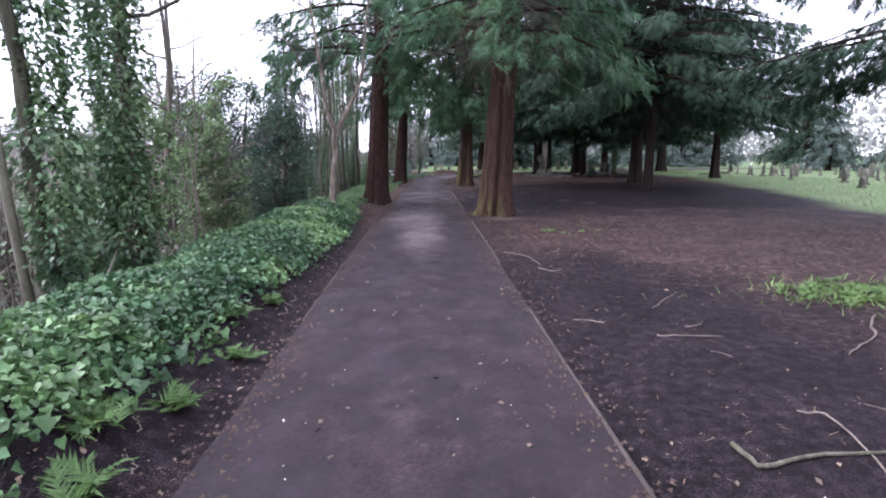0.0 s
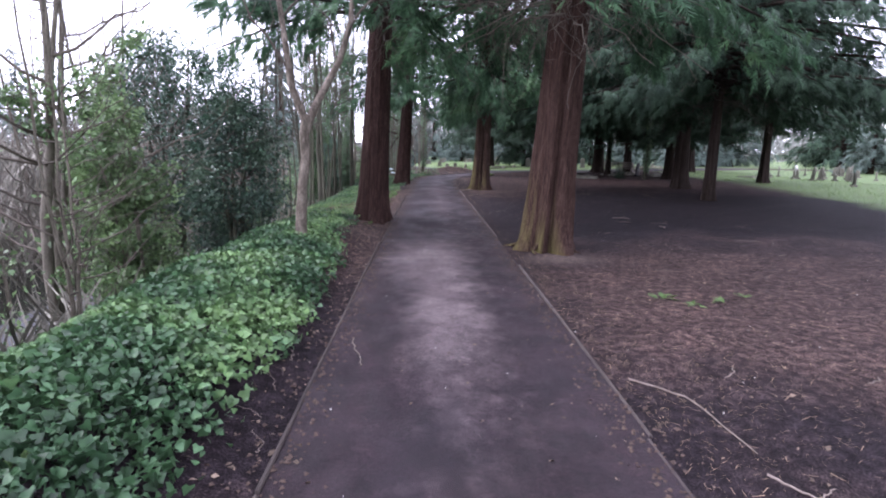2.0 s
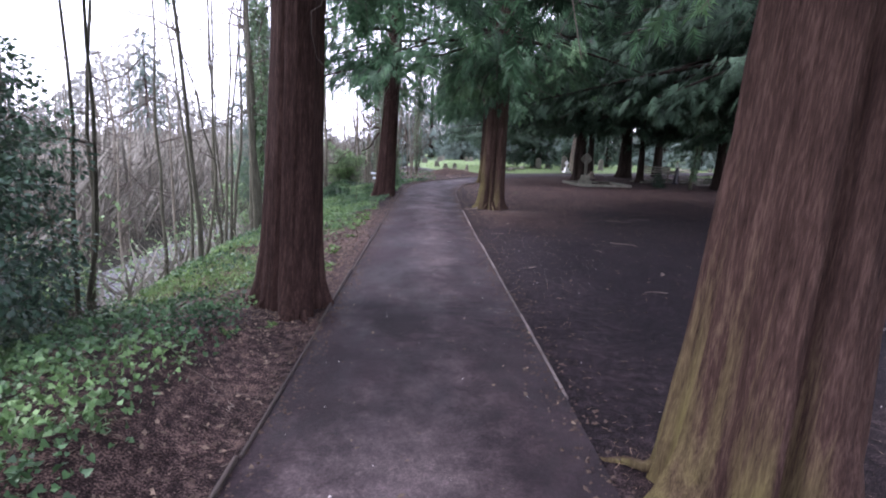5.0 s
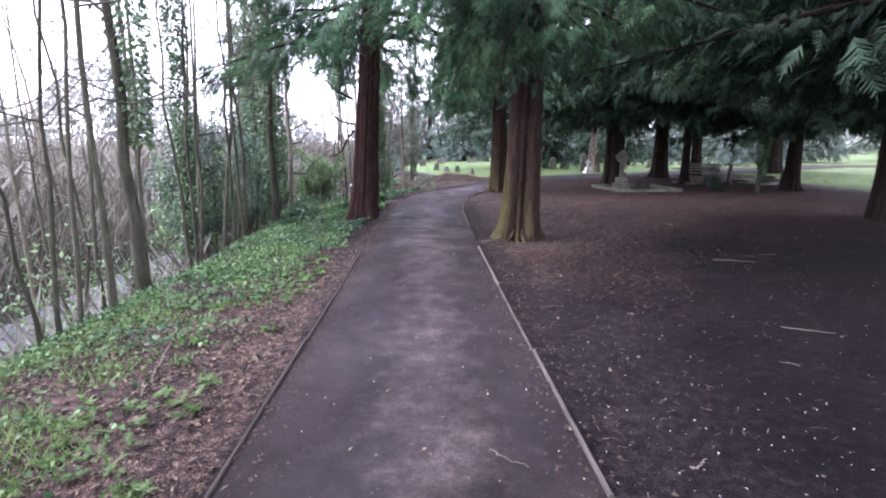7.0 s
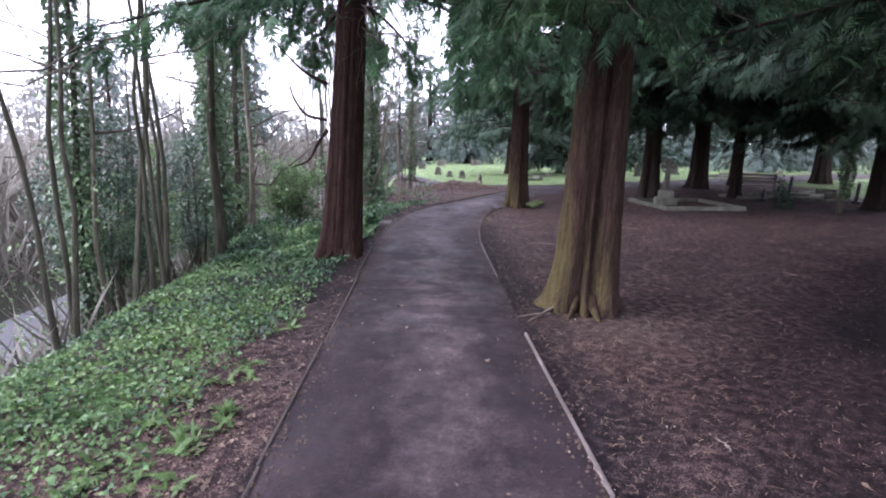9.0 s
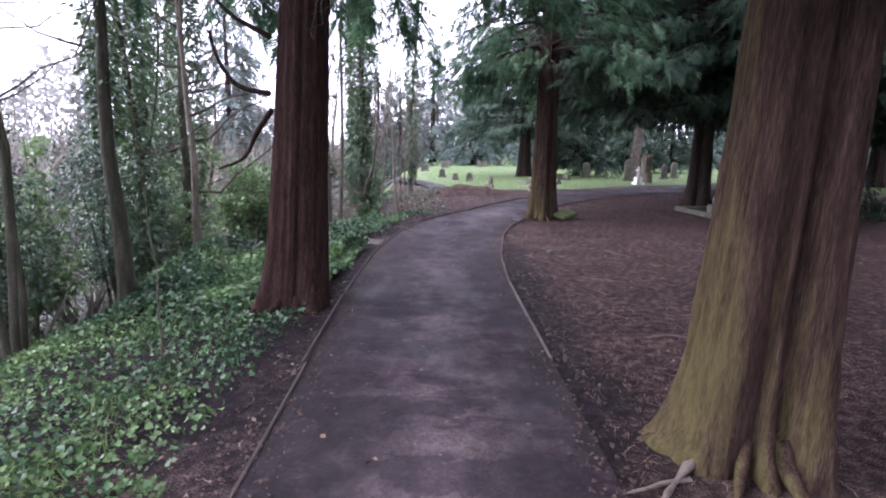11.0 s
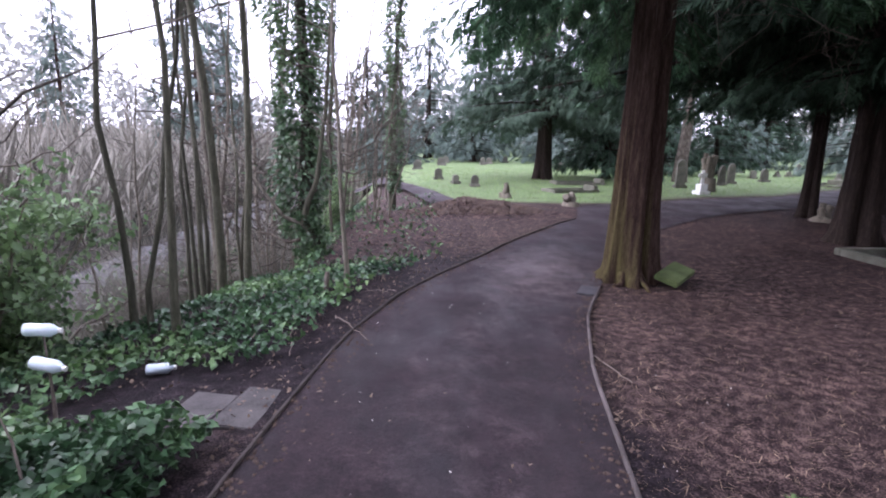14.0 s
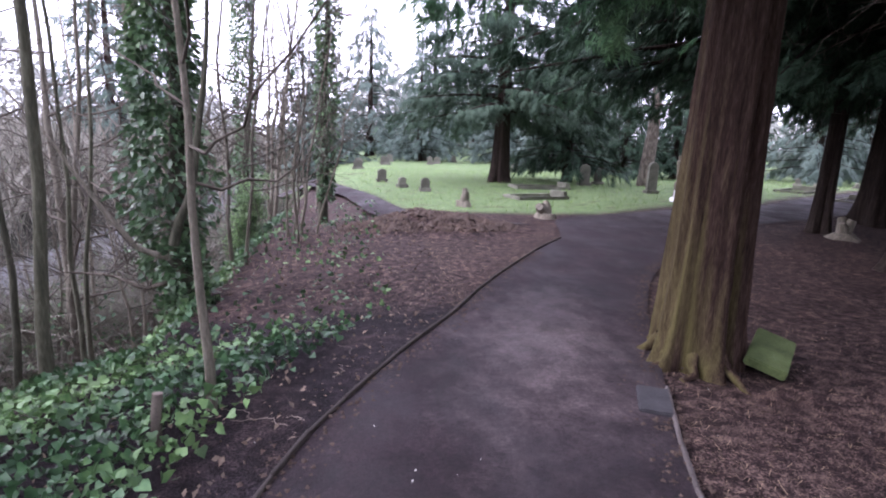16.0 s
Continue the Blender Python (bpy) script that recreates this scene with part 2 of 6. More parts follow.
def frames(direction, up, spin):
    """Rotation matrices whose y axis is direction, z near up, turned by spin about y."""
    y = direction / (np.linalg.norm(direction, axis=1)[:, None] + 1e-9)
    x = np.cross(y, up)
    x /= np.linalg.norm(x, axis=1)[:, None] + 1e-9
    z = np.cross(x, y)
    c, s = np.cos(spin)[:, None], np.sin(spin)[:, None]
    return np.stack([x * c + z * s, y, z * c - x * s], -1)


def scatter(geo, tv, tf, pos, rot, size):
    """Copies of a small template (tv, tf) at pos, turned by rot and scaled by size, into one mesh."""
    tv, tf = np.asarray(tv, float), np.asarray(tf, int)
    v = pos[:, None] + np.einsum("nij,kj->nki", rot, tv) * size[:, None, None]
    f = tf[None] + (np.arange(len(pos)) * len(tv))[:, None, None]
    geo.add(v.reshape(-1, 3), f.reshape(-1, tf.shape[1]))


def empty(name, x=0, y=0, z=0):
    ob = new(name)
    ob.location = (x, y, z)
    return ob


def smooth01(t):
    t = np.clip(t, 0, 1)
    return t * t * (3 - 2 * t)


def wavy(x, y, seed, scale):
    """Cheap smooth noise in -1 to 1 from sines."""
    r = np.random.default_rng(seed)
    out = 0
    for n in range(5):
        a, p, k = r.uniform(0, 6.28), r.uniform(0, 6.28), scale * (0.6 + 0.5 * n)
        out = out + np.sin(k * (x * math.cos(a) + y * math.sin(a)) + p) / (1 + 0.6 * n)
    return out / 2.6


# ---- plan: the path's edges, the bank, the lawn ----
RIGHT = np.array([(1.0, -8), (1.0, 6), (1.0, 14), (0.98, 22), (0.95, 28), (1.0, 33), (1.12, 34.6), (1.4, 36.4), (1.75, 37.7), (2.2, 38.7), (2.9, 40.3), (3.6, 41.5), (4.8, 43.0), (6.4, 44.6), (8.3, 46.0), (11, 47.3), (15, 49.4), (21, 53), (30, 58)])
LEFT = np.array([(-1.05, -8), (-1.06, 6), (-1.08, 14), (-1.03, 22), (-0.96, 28), (-0.92, 33), (-0.8, 35.0), (-0.5, 36.9), (-0.1, 38.2), (0.4, 39.2), (1.0, 40.2), (1.45, 41.1), (2.0, 42.0), (2.7, 43.1), (3.5, 44.2)])
OUTER = np.array([(3.5, 44.2), (3.1, 45.4), (4.0, 46.3), (5.9, 47.2), (7.9, 48.4), (11.6, 49.9), (15, 52.4), (21, 56.2), (30, 61)])


def left_edge(y):
    return np.interp(y, LEFT[:, 1], LEFT[:, 0])


def ground_z(x, y):
    """Height of the ground."""
    x, y = np.asarray(x, float), np.asarray(y, float)
    d = left_edge(np.minimum(y, 40)) - x
    z = 0.012 * wavy(x, y, 3, 2.2) + 0.02 * wavy(x, y, 5, 0.6) * smooth01((x - 1.2) / 2)
    ridge = 0.42 * smooth01(d / 1.0) * (1 - smooth01((y - 16) / 6)) * (1 - smooth01((d - 1.5) / 1.2))
    fall = -0.1 * np.clip(d, 0, 3)
    lip = np.interp(y, [20, 34, 40], [2.45, 2.5, 2.2])
    drop = -np.clip(d - lip, 0, 4.4) * 0.96 * smooth01((d - lip) / 1.2 + 0.15)
    z = z + np.where(d > 0, ridge + fall + drop + 0.05 * wavy(x, y, 11, 2.6) * smooth01(d / 0.6), 0)
    heap = 0.34 * np.exp(-(((x - 1.3) / 1.25) ** 2 + ((y - 44.9) / 0.5) ** 2)) * (1 + 0.35 * wavy(x, y, 21, 5))
    return z + heap - 0.12 * smooth01((-x - 6.6) / 1.0)


def lawn_mask(x, y):
    """1 on the grass, 0 on bare soil."""
    e = np.interp(y, [5, 16, 18, 23, 30, 36, 40, 43, 46], [9.5, 10.7, 10.9, 12.4, 14.2, 15.5, 15.8, 15.5, 16.5])
    a = smooth01((x - e + 0.7 * wavy(x, y, 31, 1.1)) / 1.6)
    o = np.interp(x, OUTER[:, 0], OUTER[:, 1])
    far = smooth01((y - np.maximum(o, 46.3) - 0.25 + 0.35 * wavy(x, y, 33, 1.6)) / 0.7) * smooth01((x - np.interp(y, [44, 46, 50, 58, 80], [1.2, 0.9, 0.3, -2.0, -9])) / 0.4)
    inside = (1 - smooth01((y - np.interp(x, RIGHT[12:, 0], RIGHT[12:, 1]) + 1.0) / 0.6))
    return np.maximum(np.where(x < 40, a * inside, a), far)


def axis(parts):
    """Grid lines from (start, end, step) stretches."""
    return np.unique(np.round(np.concatenate([np.arange(a, b, s) for a, b, s in parts]), 3))


def sheet(name, xs, ys, zfun, mat):
    gx, gy = np.meshgrid(xs, ys)
    v = np.stack([gx, gy, zfun(gx, gy)], -1).reshape(-1, 3)
    i, j = np.meshgrid(np.arange(len(ys) - 1), np.arange(len(xs) - 1), indexing="ij")
    k = len(xs)
    q = np.stack([i * k + j, i * k + j + 1, (i + 1) * k + j + 1, (i + 1) * k + j], -1).reshape(-1, 4)
    g = Geo()
    g.add(v, q)
    return g.link(name, mat, smooth=True), gx.ravel(), gy.ravel()


# ground material: bare soil, needle litter and grass, by the plan
def ground_material():
    m = bpy.data.materials.new("woodland_ground")
    m.use_nodes = True
    n, l = m.node_tree.nodes, m.node_tree.links
    b = n["Principled BSDF"]
    b.inputs["Roughness"].default_value = 0.8
    b.inputs["Specular IOR Level"].default_value = 0.1
    tc = n.new("ShaderNodeTexCoord")

    def noise_node(scale, detail=8.0):
        t = n.new("ShaderNodeTexNoise")
        t.inputs["Scale"].default_value, t.inputs["Detail"].default_value = scale, detail
        l.new(tc.outputs["Object"], t.inputs[0])
        return t.outputs[0]

    def ramp(src, stops):
        r = n.new("ShaderNodeValToRGB")
        while len(r.color_ramp.elements) < len(stops):
            r.color_ramp.elements.new(0.5)
        for e, (p, col) in zip(r.color_ramp.elements, stops):
            e.position, e.color = p, (*col, 1)
        l.new(src, r.inputs[0])
        return r.outputs[0]

    def mix(fac, a, c):
        x = n.new("ShaderNodeMix")
        x.data_type = "RGBA"
        l.new(fac, x.inputs[0])
        l.new(a, x.inputs[6])
        l.new(c, x.inputs[7])
        return x.outputs[2]

    fine, mid, wide, blot = noise_node(85, 6), noise_node(11, 10), noise_node(0.7, 6), noise_node(1.7, 8)
    fm = n.new("ShaderNodeMix")
    fm.inputs[0].default_value = 0.4
    l.new(fine, fm.inputs[2])
    l.new(mid, fm.inputs[3])
    grain = fm.outputs[0]
    soil = ramp(grain, [(0.34, (0.0032, 0.0022, 0.0028)), (0.5, (0.0112, 0.0078, 0.0096)), (0.62, (0.038, 0.0285, 0.0325))])
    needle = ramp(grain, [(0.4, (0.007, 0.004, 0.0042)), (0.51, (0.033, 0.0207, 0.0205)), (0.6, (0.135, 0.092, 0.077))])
    grass = ramp(grain, [(0.33, (0.045, 0.085, 0.032)), (0.5, (0.115, 0.175, 0.072)), (0.66, (0.25, 0.3, 0.16))])
    masks = []
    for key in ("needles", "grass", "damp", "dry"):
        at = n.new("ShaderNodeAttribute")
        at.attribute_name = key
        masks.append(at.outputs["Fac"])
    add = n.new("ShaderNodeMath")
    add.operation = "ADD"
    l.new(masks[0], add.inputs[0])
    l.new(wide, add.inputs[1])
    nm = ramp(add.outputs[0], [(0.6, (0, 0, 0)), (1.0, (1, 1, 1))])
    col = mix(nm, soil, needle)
    shade = ramp(blot, [(0.36, (0.55, 0.53, 0.55)), (0.52, (1, 1, 1)), (0.66, (1.6, 1.55, 1.5))])
    mu = n.new("ShaderNodeMix")
    mu.data_type, mu.blend_type, mu.inputs[0].default_value = "RGBA", "MULTIPLY", 0.5
    l.new(col, mu.inputs[6])
    l.new(shade, mu.inputs[7])
    gm = n.new("ShaderNodeMix")
    gm.data_type, gm.blend_type, gm.inputs[0].default_value = "RGBA", "MULTIPLY", 0.5
    l.new(grass, gm.inputs[6])
    l.new(shade, gm.inputs[7])
    worn = ramp(blot, [(0.52, (0, 0, 0)), (0.66, (0.7, 0.7, 0.7))])
    lawn = mix(worn, gm.outputs[2], needle)
    # darkens this patch: damp soil plus the evergreens' shade, put into its colour
    wet = ramp(masks[2], [(0.0, (1, 1, 1)), (1.0, (0.48, 0.45, 0.5))])
    mw = n.new("ShaderNodeMix")
    mw.data_type, mw.blend_type, mw.inputs[0].default_value = "RGBA", "MULTIPLY", 1.0
    l.new(mu.outputs[2], mw.inputs[6])
    l.new(wet, mw.inputs[7])
    dry = ramp(grain, [(0.36, (0.05, 0.038, 0.034)), (0.62, (0.15, 0.12, 0.105))])
    bare = mix(masks[3], mw.outputs[2], dry)
    col = mix(masks[1], bare, lawn)
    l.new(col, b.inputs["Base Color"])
    bp = n.new("ShaderNodeBump")
    bp.inputs["Strength"].default_value, bp.inputs["Distance"].default_value = 0.7, 0.025
    l.new(grain, bp.inputs["Height"])
    l.new(bp.outputs[0], b.inputs["Normal"])
    return m


def path_material():
    """Old asphalt footpath: dark stains, dusty worn patches, reddish soil trodden in, and grit."""
    m = bpy.data.materials.new("worn_asphalt_path")
    m.use_nodes = True
    n, l = m.node_tree.nodes, m.node_tree.links
    b = n["Principled BSDF"]
    b.inputs["Specular IOR Level"].default_value = 0.3
    tc = n.new("ShaderNodeTexCoord")

    def noise_node(scale, detail, stretch=(1, 1, 1), rough=0.55):
        mp = n.new("ShaderNodeMapping")
        mp.inputs["Scale"].default_value = stretch
        l.new(tc.outputs["Object"], mp.inputs[0])
        t = n.new("ShaderNodeTexNoise")
        t.inputs["Scale"].default_value, t.inputs["Detail"].default_value, t.inputs["Roughness"].default_value = scale, detail, rough
        l.new(mp.outputs[0], t.inputs[0])
        return t.outputs[0]

    def ramp(src, stops):
        r = n.new("ShaderNodeValToRGB")
        while len(r.color_ramp.elements) < len(stops):
            r.color_ramp.elements.new(0.5)
        for e, (p, col) in zip(r.color_ramp.elements, stops):
            e.position, e.color = p, (*col, 1)
        l.new(src, r.inputs[0])
        return r.outputs[0]

    def mix(fac, a, c, mode="MIX"):
        x = n.new("ShaderNodeMix")
        x.data_type, x.blend_type = "RGBA", mode
        if isinstance(fac, float):
            x.inputs[0].default_value = fac
        else:
            l.new(fac, x.inputs[0])
        l.new(a, x.inputs[6])
        l.new(c, x.inputs[7])
        return x.outputs[2]

    wide = noise_node(1.1, 10, (1.3, 0.75, 1), 0.6)
    mid = noise_node(6.0, 12, (1.0, 0.85, 1), 0.66)
    red = noise_node(1.3, 9, (1, 0.6, 1), 0.6)
    grain = noise_node(95, 5, rough=0.75)
    col = ramp(wide, [(0.34, (0.0145, 0.0091, 0.0128)), (0.52, (0.0178, 0.0106, 0.0141)), (0.7, (0.0236, 0.0146, 0.0184))])
    soil = ramp(mid, [(0.33, (0.0145, 0.0092, 0.0114)), (0.67, (0.0275, 0.0168, 0.0192))])
    rm = ramp(red, [(0.38, (0, 0, 0)), (0.6, (0.9, 0.9, 0.9))])
    col = mix(rm, col, soil)
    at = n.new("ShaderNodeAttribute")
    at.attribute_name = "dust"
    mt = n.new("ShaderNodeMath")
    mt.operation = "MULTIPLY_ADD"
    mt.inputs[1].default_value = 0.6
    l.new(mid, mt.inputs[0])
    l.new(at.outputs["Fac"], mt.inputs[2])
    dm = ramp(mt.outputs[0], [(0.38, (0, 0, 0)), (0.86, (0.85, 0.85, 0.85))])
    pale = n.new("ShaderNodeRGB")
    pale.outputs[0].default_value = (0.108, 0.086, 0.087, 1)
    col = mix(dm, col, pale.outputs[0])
    col = mix(0.45, col, ramp(mid, [(0.34, (0.76, 0.76, 0.76)), (0.5, (1, 1, 1)), (0.66, (1.25, 1.25, 1.25))]), "MULTIPLY")
    pits = noise_node(34, 6, rough=0.7)
    col = mix(0.8, col, ramp(pits, [(0.36, (0.6, 0.6, 0.6)), (0.5, (1, 1, 1)), (0.66, (1.45, 1.42, 1.42))]), "MULTIPLY")
    col = mix(0.85, col, ramp(grain, [(0.3, (0.4, 0.4, 0.4)), (0.5, (1, 1, 1)), (0.72, (2.1, 2.05, 2.0))]), "MULTIPLY")
    damp = noise_node(1.5, 7, (1.3, 1.0, 1), 0.58)
    col = mix(0.7, col, ramp(damp, [(0.45, (1.12, 1.12, 1.12)), (0.5, (0.95, 0.94, 0.95)), (0.53, (0.68, 0.64, 0.68))]), "MULTIPLY")
    edge_n = noise_node(1.9, 6, (0.8, 1.5, 1), 0.62)
    wet = mix(1.0, col, ramp(edge_n, [(0.485, (1.06, 1.06, 1.06)), (0.5, (0.85, 0.83, 0.86)), (0.515, (0.58, 0.55, 0.6))]), "MULTIPLY")
    aw = n.new("ShaderNodeAttribute")
    aw.attribute_name = "wet"
    col = mix(aw.outputs["Fac"], col, wet)
    l.new(col, b.inputs["Base Color"])
    l.new(ramp(wide, [(0.35, (0.62, 0.62, 0.62)), (0.6, (0.92, 0.92, 0.92))]), b.inputs["Roughness"])
    hm = n.new("ShaderNodeMix")
    hm.inputs[0].default_value = 0.8
    l.new(mid, hm.inputs[2])
    l.new(grain, hm.inputs[3])
    bp = n.new("ShaderNodeBump")
    bp.inputs["Strength"].default_value, bp.inputs["Distance"].default_value = 0.55, 0.012
    l.new(hm.outputs[0], bp.inputs["Height"])
    l.new(bp.outputs[0], b.inputs["Normal"])
    return m


M_PATH = path_material()
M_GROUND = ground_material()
XS = axis([(-400, -60, 20), (-60, -20, 3), (-20, -9, 0.5), (-9, -4.5, 0.25), (-4.5, 5, 0.16), (5, 14, 0.35), (14, 40, 1), (40, 100, 5), (100, 401, 20)])
YS = axis([(-300, -60, 20), (-60, -8, 2), (-8, 0, 0.4), (0, 47, 0.2), (47, 60, 0.4), (60, 120, 3), (120, 501, 20)])
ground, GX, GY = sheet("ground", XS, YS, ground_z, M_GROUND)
tagged(ground, "dark bare woodland soil with needle litter, a grassy cemetery lawn and a steep bank", "ground", kind="structure")
at = ground.data.attributes.new("grass", "FLOAT", "POINT")
at.data.foreach_set("value", np.maximum(lawn_mask(GX, GY), 0.45 * smooth01((-GX - 4.5) / 2) * (1 - 0.8 * smooth01((-GX - 8.5) / 3))).astype(np.float32))
# bare damp soil, trodden free of needles, beyond the first cedar, with canopy shade painted in
at = ground.data.attributes.new("dry", "FLOAT", "POINT")
at.data.foreach_set("value", np.clip(0.75 * np.exp(-(((GX - 1.75) / 0.5) ** 2 + ((GY - 15.85) / 0.38) ** 2)) + 0.4 * np.exp(-(((GX - 1.9) / 0.6) ** 2 + ((GY - 28.5) / 0.5) ** 2)), 0, 1).astype(np.float32))
at = ground.data.attributes.new("damp", "FLOAT", "POINT")
dp = smooth01((GY - 17.6 + 0.5 * wavy(GX, GY, 99, 1.4)) / 1.6) * (1 - smooth01((GY - np.minimum(24.4 + 0.9 * GX, 31.0) + 0.7 * wavy(GX, GY, 101, 1.1)) / 2.0)) * smooth01((GX - 1.5 + 0.3 * wavy(GX, GY, 103, 1.7)) / 1.0)
at.data.foreach_set("value", np.clip(dp, 0, 1).astype(np.float32))
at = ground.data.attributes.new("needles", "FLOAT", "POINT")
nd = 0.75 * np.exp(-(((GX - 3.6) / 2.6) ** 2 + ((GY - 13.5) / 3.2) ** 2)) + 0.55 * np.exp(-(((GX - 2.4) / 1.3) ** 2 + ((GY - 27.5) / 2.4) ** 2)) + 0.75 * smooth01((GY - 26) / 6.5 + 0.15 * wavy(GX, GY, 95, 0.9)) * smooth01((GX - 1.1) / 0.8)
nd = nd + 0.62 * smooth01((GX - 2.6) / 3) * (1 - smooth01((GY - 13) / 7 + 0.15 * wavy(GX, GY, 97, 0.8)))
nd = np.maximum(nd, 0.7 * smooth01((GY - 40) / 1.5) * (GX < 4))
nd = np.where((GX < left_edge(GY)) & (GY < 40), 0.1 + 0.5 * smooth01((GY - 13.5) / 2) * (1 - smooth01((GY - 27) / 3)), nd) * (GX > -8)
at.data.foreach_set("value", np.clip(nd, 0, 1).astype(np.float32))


def resample(line, step):
    """Points at even steps along a smoothed polyline."""
    line = np.asarray(line, float)
    s = np.r_[0, np.cumsum(np.hypot(*np.diff(line, axis=0).T))]
    n = max(2, int(s[-1] / step))
    t = np.linspace(0, s[-1], n)
    out = np.stack([np.interp(t, s, line[:, 0]), np.interp(t, s, line[:, 1])], -1)
    for _ in range(6):
        out[1:-1] = 0.25 * out[:-2] + 0.5 * out[1:-1] + 0.25 * out[2:]
    return out


def ribbon(name, a, b, cols, lift, mat):
    """A strip of ground between two lines of equally many points, laid on the ground."""
    t = np.linspace(0, 1, cols)
    p = a[:, None] * (1 - t)[None, :, None] + b[:, None] * t[None, :, None]
    z = ground_z(p[..., 0], p[..., 1]) * 0.5 + lift + 0.02 * np.sin(t * math.pi)[None]
    v = np.concatenate([p, z[..., None]], -1).reshape(-1, 3)
    i, j = np.meshgrid(np.arange(len(a) - 1), np.arange(cols - 1), indexing="ij")
    q = np.stack([i * cols + j, i * cols + j + 1, (i + 1) * cols + j + 1, (i + 1) * cols + j], -1).reshape(-1, 4)
    g = Geo()
    g.add(v, q)
    return g.link(name, mat, smooth=True)


def stretch_to(line, n):
    s = np.linspace(0, len(line) - 1, n)
    k = np.arange(len(line))
    return np.stack([np.interp(s, k, line[:, 0]), np.interp(s, k, line[:, 1])], -1)


full_left = np.concatenate([LEFT, OUTER[2:]])
ra, rb = resample(full_left, 0.25), resample(RIGHT, 0.25)
nn = max(len(ra), len(rb))
path = ribbon("path", stretch_to(ra, nn), stretch_to(rb, nn), 13, 0.022, M_PATH)
pv = np.array([v.co[:2] for v in path.data.vertices])
px_, py_ = pv[:, 0], pv[:, 1]
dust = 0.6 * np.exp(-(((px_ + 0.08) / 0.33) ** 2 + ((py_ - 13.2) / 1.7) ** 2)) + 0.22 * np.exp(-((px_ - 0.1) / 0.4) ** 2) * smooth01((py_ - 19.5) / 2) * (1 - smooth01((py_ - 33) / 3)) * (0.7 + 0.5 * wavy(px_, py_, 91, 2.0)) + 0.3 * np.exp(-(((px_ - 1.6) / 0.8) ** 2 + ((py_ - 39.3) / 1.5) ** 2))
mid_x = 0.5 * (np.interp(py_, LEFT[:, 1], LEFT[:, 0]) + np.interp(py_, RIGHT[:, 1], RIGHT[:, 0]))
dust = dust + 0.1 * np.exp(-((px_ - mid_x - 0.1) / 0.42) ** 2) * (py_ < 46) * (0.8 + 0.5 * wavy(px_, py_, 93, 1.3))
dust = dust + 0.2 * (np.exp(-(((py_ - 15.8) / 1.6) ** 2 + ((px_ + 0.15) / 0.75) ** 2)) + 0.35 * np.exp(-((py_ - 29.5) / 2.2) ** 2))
at = path.data.attributes.new("wet", "FLOAT", "POINT")
at.data.foreach_set("value", np.clip(np.exp(-((py_ - 30.2) / 2.2) ** 4) + 0.7 * np.exp(-(((py_ - 14.6) / 1.6) ** 2 + ((px_ - 0.55) / 0.4) ** 2)) + 0.8 * np.exp(-((py_ - 19.2) / 0.8) ** 2) + 0.25, 0, 1).astype(np.float32))
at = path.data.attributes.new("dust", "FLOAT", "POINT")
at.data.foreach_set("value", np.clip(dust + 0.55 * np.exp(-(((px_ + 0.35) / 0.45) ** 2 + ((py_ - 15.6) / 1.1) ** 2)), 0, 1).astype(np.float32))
tagged(path, "narrow dark asphalt footpath, worn and dusty, curving through the trees", "path", kind="structure")
sp_l = np.array([(2.0, 44.6), (0.8, 45.25), (0.3, 46.3), (-0.3, 49.7), (-2.2, 55), (-6, 62)])
sp_r = np.array([(3.4, 45.3), (1.6, 45.9), (1.0, 46.8), (0.45, 49.7), (-1.2, 55), (-4.6, 62)])
side_path = ribbon("side_path", resample(sp_l, 0.4)[:40], resample(sp_r, 0.4)[:40], 5, 0.03, M_PATH)
tagged(side_path, "narrow worn side path running along the lawn", "path", kind="structure")

# the road below the bank
g = Geo()
ry = np.arange(-60, 220, 4.0)
rc = -11.2 + 0.0 * ry
rx = np.stack([rc - 3.3, rc - 1, rc + 1, rc + 3.3], -1)
v = np.stack([rx, np.repeat(ry[:, None], 4, 1), np.full(rx.shape, -4.5)], -1).reshape(-1, 3)
i, j = np.meshgrid(np.arange(len(ry) - 1), np.arange(3), indexing="ij")
g.add(v, np.stack([i * 4 + j, i * 4 + j + 1, (i + 1) * 4 + j + 1, (i + 1) * 4 + j], -1).reshape(-1, 4))
road = tagged(g.link("road", M_ROAD), "grey asphalt road at the foot of the bank", "road", kind="structure")
# dashes along the road's near edge
g = Geo()
for y in np.arange(-20, 120, 4.0):
    g.add([(-8.06, y, -4.493), (-7.94, y, -4.493), (-7.94, y + 2, -4.493), (-8.06, y + 2, -4.493)], [(0, 1, 2, 3)])
g.link("road_marking", M_LINE, road, label="white dashed edge line")


